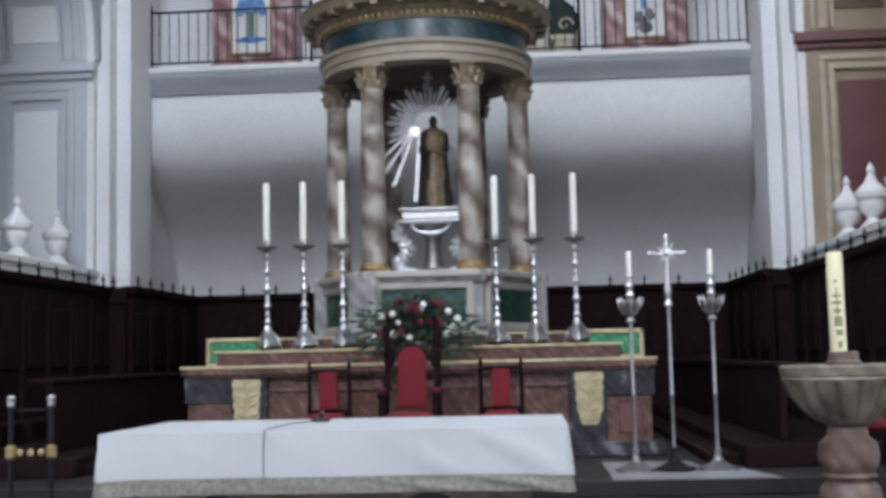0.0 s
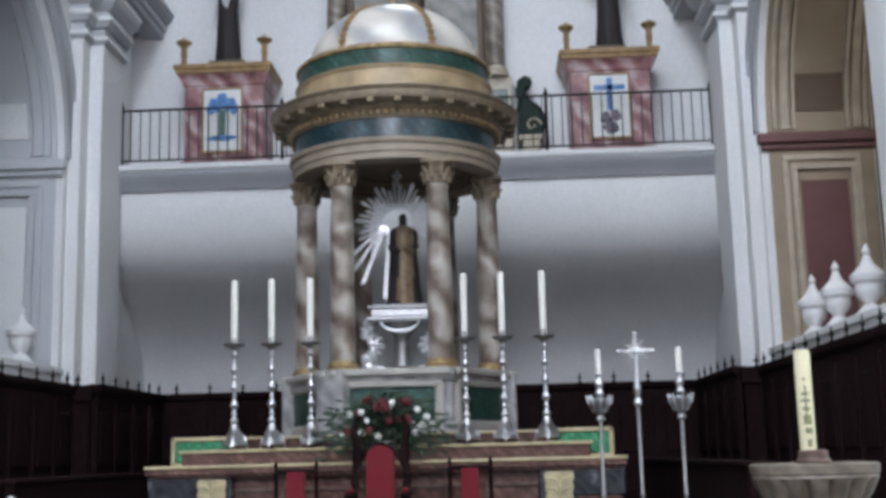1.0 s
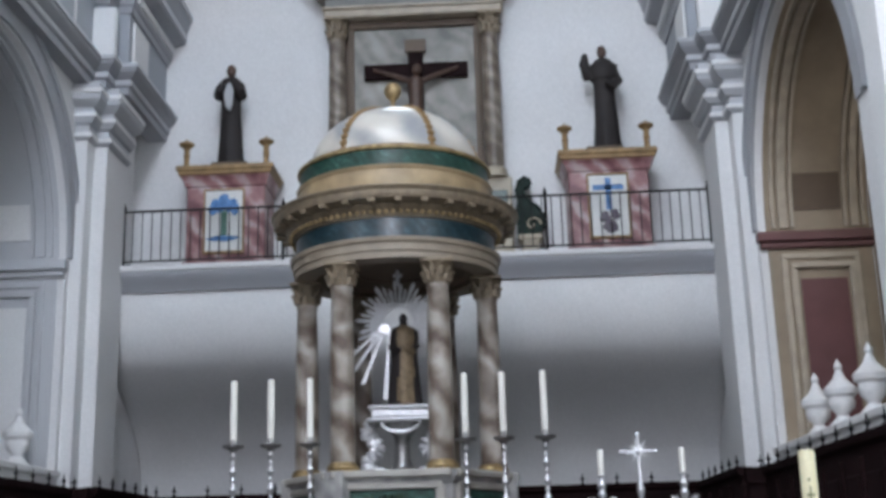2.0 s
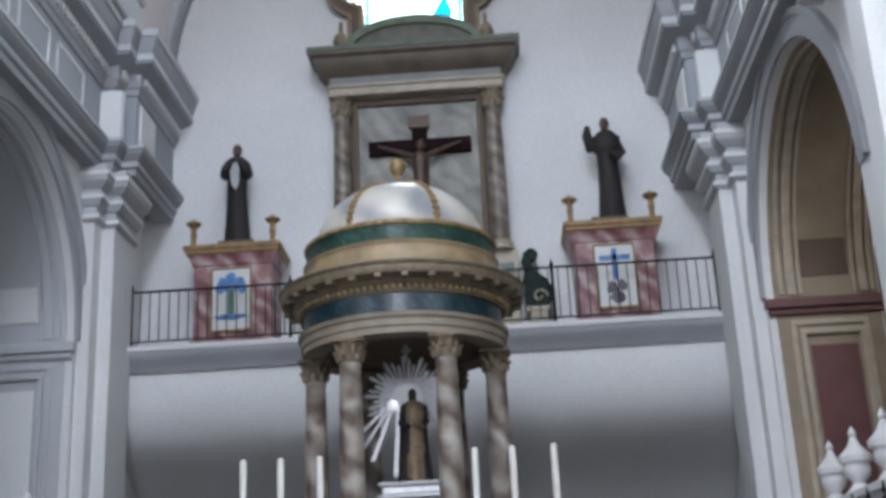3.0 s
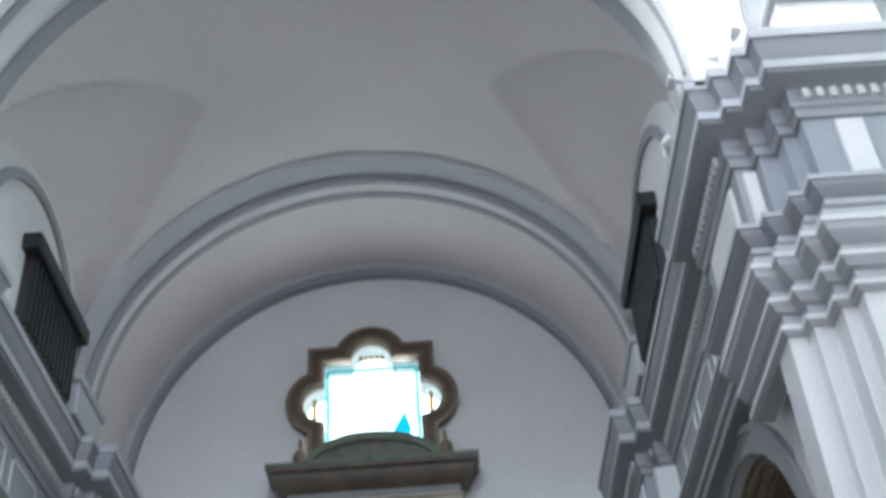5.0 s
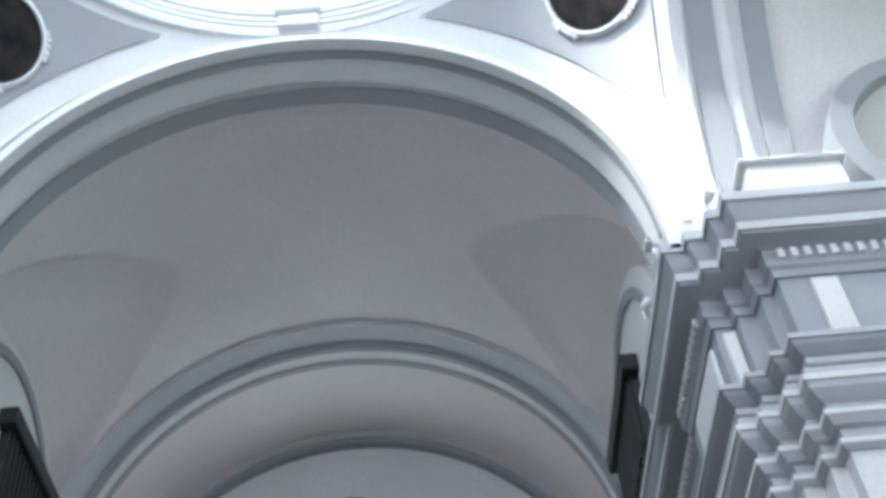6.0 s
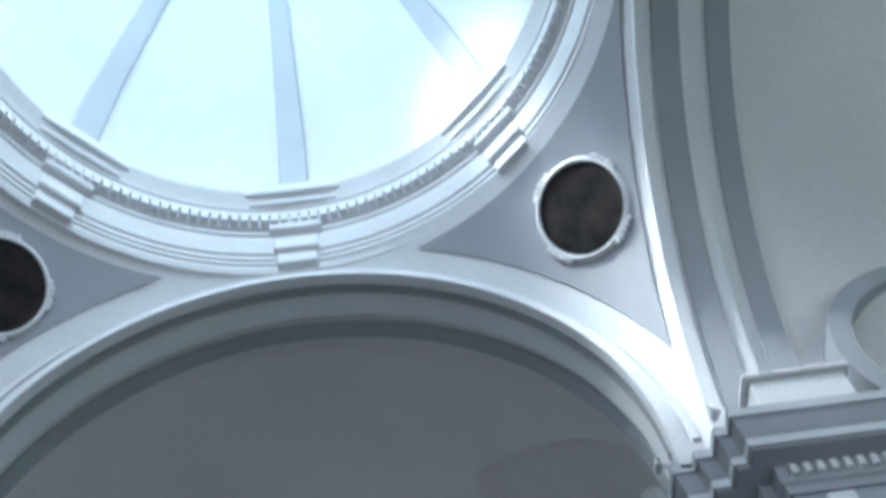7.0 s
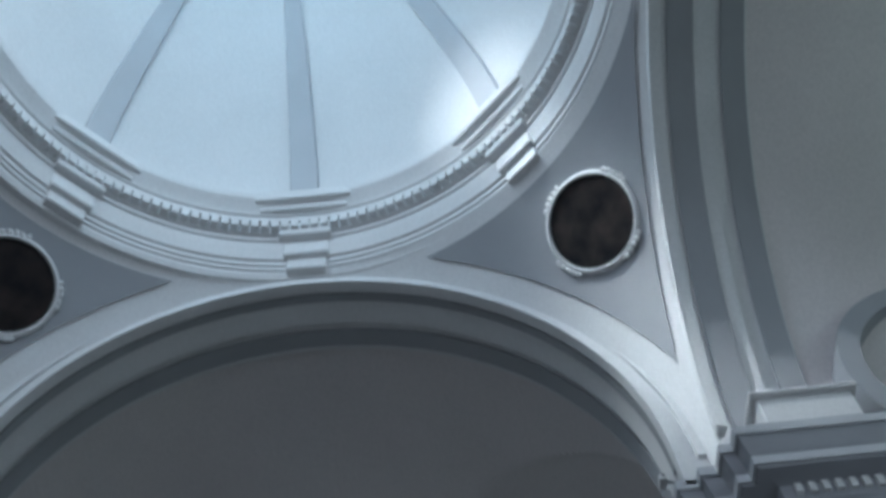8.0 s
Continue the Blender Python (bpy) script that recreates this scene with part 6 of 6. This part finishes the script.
# the scrolled ornament beside the altarpiece
for sx in (-1, 1):
    sc = thing("scroll_ornament", (sx * 2.0, 20.6, 6.62), "dark green carved scroll beside the altarpiece", "ornament")
    o = [(-0.2, 0.55), (-0.2, 1.0), (-0.15, 1.22), (-0.2, 1.42), (-0.15, 1.58), (-0.04, 1.66), (0.05, 1.62), (0.08, 1.53), (0.03, 1.46), (-0.03, 1.47), (-0.05, 1.34), (0.04, 1.2), (0.2, 1.08), (0.3, 0.9), (0.29, 0.7), (0.2, 0.55)]
    part("scroll", Shape().prism([(sx * x, z) for x, z in o], -0.1, 0.12), GREEN_BLACK, sc, "dark green carved scroll")
    part("scroll_rim", Shape().tube([(sx * x, -0.1, z) for x, z in o[1:]], 0.025, 6), GREEN_BLACK, sc)
    part("volute", Shape().tube([(sx * (0.08 + (0.15 - 0.011 * i) * math.cos(i * 0.55)), -0.13, 0.75 + (0.15 - 0.011 * i) * math.sin(i * 0.55)) for i in range(13)], 0.022, 6), CREAM, sc, "cream volute")
    part("foot", Shape().box(*sorted((sx * -0.18, sx * 0.26)), -0.14, 0.2, 0, 0.1, 0.02).box(*sorted((sx * -0.12, sx * 0.2)), -0.1, 0.18, 0.1, 0.5, 0.02).box(*sorted((sx * -0.18, sx * 0.26)), -0.14, 0.2, 0.48, 0.58, 0.02), CREAM, sc, "cream foot block")

# stained glass of the lobed window
part("pane", Shape().prism([(-0.94, 13.16), (0.94, 13.16), (0.94, 15.09), (-0.94, 15.09)], YB + 0.2, YB + 0.22), GLASS_CLEAR, window, "pale stained glass")
for cx, cz in ((0, 15.13), (-1.0, 14.13), (1.0, 14.13)):
    part("lobe_pane", Shape().prism([(cx + 0.4 * math.cos(radians(q)), cz + 0.4 * math.sin(radians(q))) for q in range(0, 360, 15)], YB + 0.16, YB + 0.18), GLASS_CLEAR, window, "pale lobe pane")
    for k in range(-2, 3):
        dx, dz = (k * 0.11, 0.18) if cz > 15 else (math.copysign(0.2, cx), k * 0.1)
        part("amber_piece", Shape().prism([(cx + dx + 0.045 * math.cos(radians(q)), cz + dz + 0.08 * math.sin(radians(q))) for q in range(0, 360, 30)], YB + 0.13, YB + 0.14), GLASS_AMBER, window, "amber glass")
part("blue_piece", Shape().prism([(0.3, 13.36), (0.68, 13.34), (0.78, 13.56), (0.64, 13.98), (0.5, 13.74)], YB + 0.14, YB + 0.15), GLASS_BLUE, window, "bright blue glass")
part("red_piece", Shape().prism([(0.14, 13.36), (0.3, 13.36), (0.28, 13.5), (0.18, 13.48)], YB + 0.14, YB + 0.15), GLASS_RED, window, "red glass")
part("red_piece", Shape().prism([(-0.8, 13.27), (0.1, 13.3), (0.1, 13.34), (-0.8, 13.36)], YB + 0.14, YB + 0.15), GLASS_RED, window, "red glass")
for x in (-0.93, 0.93):
    part("border_piece", Shape().box(x - 0.035, x + 0.035, YB + 0.14, YB + 0.15, 13.16, 15.06), GLASS_CYAN, window, "cyan border glass")
part("border_piece", Shape().box(-0.9, 0.9, YB + 0.14, YB + 0.15, 15.01, 15.08), GLASS_CYAN, window, "cyan border glass")

# ---- balconies over the great cornice ----
for s in (-1, 1):
    c = thing("balcony", (s * 4.95, 15.55, 12.0), "black wooden lattice balcony over the cornice", "balcony", "balconies")
    xa, xb = -s * 0.27, s * 0.1
    part("front_panel", Shape().box(*sorted((-s * 0.12, -s * 0.16)), -1.15, 1.15, 0.0, 1.35, 0.01), BLACK_WOOD, c, "dark lattice front")
    part("top_rail", Shape().box(*sorted((-s * 0.3, s * 0.1)), -1.42, 1.42, 1.3, 1.6, 0.03), BLACK_WOOD, c, "heavy black top rail")
    for k in range(13):
        y = -1.1 + 2.2 * k / 12
        part("slat", Shape().box(*sorted((-s * 0.16, -s * 0.21)), y - 0.03, y + 0.03, 0.05, 1.3, 0.008), BLACK_WOOD, c)
    for y in (-1.17, 1.17):
        part("end_panel", Shape().box(*sorted((-s * 0.16, s * 0.1)), y - 0.03, y + 0.03, 0.0, 1.35, 0.01), BLACK_WOOD, c)

# ---- round paintings on the pendentives ----
for n, phi in ((Vector((4.46, 3.91, 4.23)), 41), (Vector((-4.2, 4.1, 4.3)), 135)):
    n.normalize()
    p = Vector((0, CY, ZS)) + n * (RHO - 0.06)
    c = thing("round_painting", p, "dark round oil painting in a white moulded frame", "painting", "paintings on the pendentives")
    turn = (-n).to_track_quat("Z", "Y").to_matrix().to_4x4()
    c.matrix_world = Matrix.Translation(p) @ turn
    part("canvas", Shape().lathe([(0.02, 0.03), (0.3, 0.032), (0.72, 0.03), (0.72, 0.0)], 40), CANVAS, c, "darkened oil painting")
    part("frame", Shape().lathe([(0.7, -0.1), (0.7, 0.05), (0.72, 0.08), (0.75, 0.07), (0.78, 0.03), (0.8, -0.1), (0.7, -0.1)], 48, caps=False), PLASTER, c, "white moulded frame")
    for q in (20, 110, 200, 290):
        orn = Shape()
        for d in (-14, -7, 0, 7, 14):
            orn.blob((0.79 * math.cos(radians(q + d)), 0.79 * math.sin(radians(q + d)), 0.05), (0.05, 0.05, 0.04 - abs(d) * 0.001), 8, 5, 0.2, d + 20)
        part("frame_leaf", orn, PLASTER, c, "white plaster leaf ornament")
    part("inner_rim", Shape().lathe([(0.66, 0.02), (0.68, 0.05), (0.71, 0.045), (0.71, 0.02), (0.66, 0.02)], 48, caps=False), BLACK_WOOD, c, "dark inner rim")

# a metal stand beside the altar table, and a low rail
stand = thing("metal_stand", (-2.8, 9.5, 0.16), "dark metal stand with silver knobs and a gilded band", "stand")
for x in (-0.18, 0.16):
    p = turned_part("post", [(0.035, 0), (0.035, 0.04), (0.02, 0.06), (0.02, 1.12)], IRON, stand, "", 12, (x, 0))
    turned_part("knob", [(0.02, 1.1), (0.035, 1.12), (0.03, 1.16), (0.04, 1.18), (0.02, 1.2)], SILVER, p, "silver knob", 12, (x, 0))
    turned_part("collar", [(0.022, 0.68), (0.045, 0.7), (0.045, 0.78), (0.022, 0.8)], GOLD, p, "gilded collar", 12, (x, 0))
part("band", Shape().box(-0.17, 0.15, -0.012, 0.012, 0.71, 0.76, 0.004), IRON, stand)
for x in (-0.1, -0.01, 0.08):
    part("band_bead", Shape().blob((x, -0.015, 0.735), (0.03, 0.014, 0.035), 8, 6), GOLD, stand, "gilded bead")
part("top_bar", Shape().tube([(-0.18, 0, 1.08), (0.16, 0, 1.08)], 0.008, 6), IRON, stand)

# small fittings on the great cornice of the crossing pier
for x, y, turn in ((4.52, 11.6, 60), (5.16, 9.78, 20)):
    fl = thing("spotlight", (x, y, 12.0), "small white spotlight on the cornice, switched off", "spotlight", "spotlights on the cornice", turn)
    part("bracket", Shape().tube([(0, 0, 0), (0, 0, 0.12), (0, -0.05, 0.2)], 0.015, 6), PLASTER, fl)
    part("head", Shape().lathe([(0.03, -0.1), (0.06, -0.06), (0.075, 0.06), (0.06, 0.07), (0.05, 0.03)], 16).moved(pose(0, -0.08, 0.24, 60)), PLASTER, fl, "white lamp head")
cctv = thing("security_camera", (4.64, 10.34, 12.0), "small grey security camera on the cornice corner", "camera")
part("foot", Shape().tube([(0, 0, 0), (-0.03, 0, 0.08), (-0.16, -0.03, 0.1)], 0.02, 8), PLASTER_GREY, cctv)
part("housing", Shape().box(-0.23, -0.13, -0.13, 0.07, 0.04, 0.13, 0.015), PLASTER, cctv)
part("eye", Shape().lathe([(0.016, -0.02), (0.016, 0.02), (0.01, 0.025)], 12).moved(pose(-0.18, -0.13, 0.085, 90)), BLACK_WOOD, cctv)

# unseen frames added on solid walls round the nave and transept fill lamps
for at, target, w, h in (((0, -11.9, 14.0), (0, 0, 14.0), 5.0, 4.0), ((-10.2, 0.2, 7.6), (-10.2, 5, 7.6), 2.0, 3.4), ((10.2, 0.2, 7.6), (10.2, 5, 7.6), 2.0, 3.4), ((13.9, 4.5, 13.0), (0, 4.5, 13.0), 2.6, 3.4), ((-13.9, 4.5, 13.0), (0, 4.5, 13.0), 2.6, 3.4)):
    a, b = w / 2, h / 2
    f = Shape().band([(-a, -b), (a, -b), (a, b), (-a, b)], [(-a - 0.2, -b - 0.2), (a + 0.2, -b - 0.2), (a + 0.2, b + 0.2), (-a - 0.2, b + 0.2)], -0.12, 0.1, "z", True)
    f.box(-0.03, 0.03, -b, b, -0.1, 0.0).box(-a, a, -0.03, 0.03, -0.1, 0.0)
    structure("fill_lamp_frame", f.moved(look(at, target)), PLASTER, "white frame with bars round an added fill lamp", 0)

# a dark chair with a red cushion behind the font
seat = thing("red_cushioned_chair", (4.0, 9.75, 0.16), "dark wooden chair with a bright red cushion", "chair", "", 8)
for x in (-0.2, 0.2):
    part("leg", Shape().lathe([(0.02, 0), (0.028, 0.1), (0.02, 0.3), (0.028, 0.74)], 10, x, -0.18), WOOD_DARK, seat)
    part("back_post", Shape().lathe([(0.022, 0), (0.026, 0.5), (0.02, 0.9), (0.028, 0.96), (0.004, 1.0)], 10, x, 0.2), WOOD_DARK, seat)
part("seat", Shape().box(-0.23, 0.23, -0.22, 0.22, 0.72, 0.77, 0.012), WOOD_DARK, seat)
part("cushion", Shape().box(-0.21, 0.21, -0.2, 0.18, 0.77, 0.86, 0.035), RED_CLOTH, seat, "bright red cushion")
part("back_rail", Shape().box(-0.2, 0.2, 0.18, 0.22, 0.88, 0.95, 0.01), WOOD_DARK, seat)
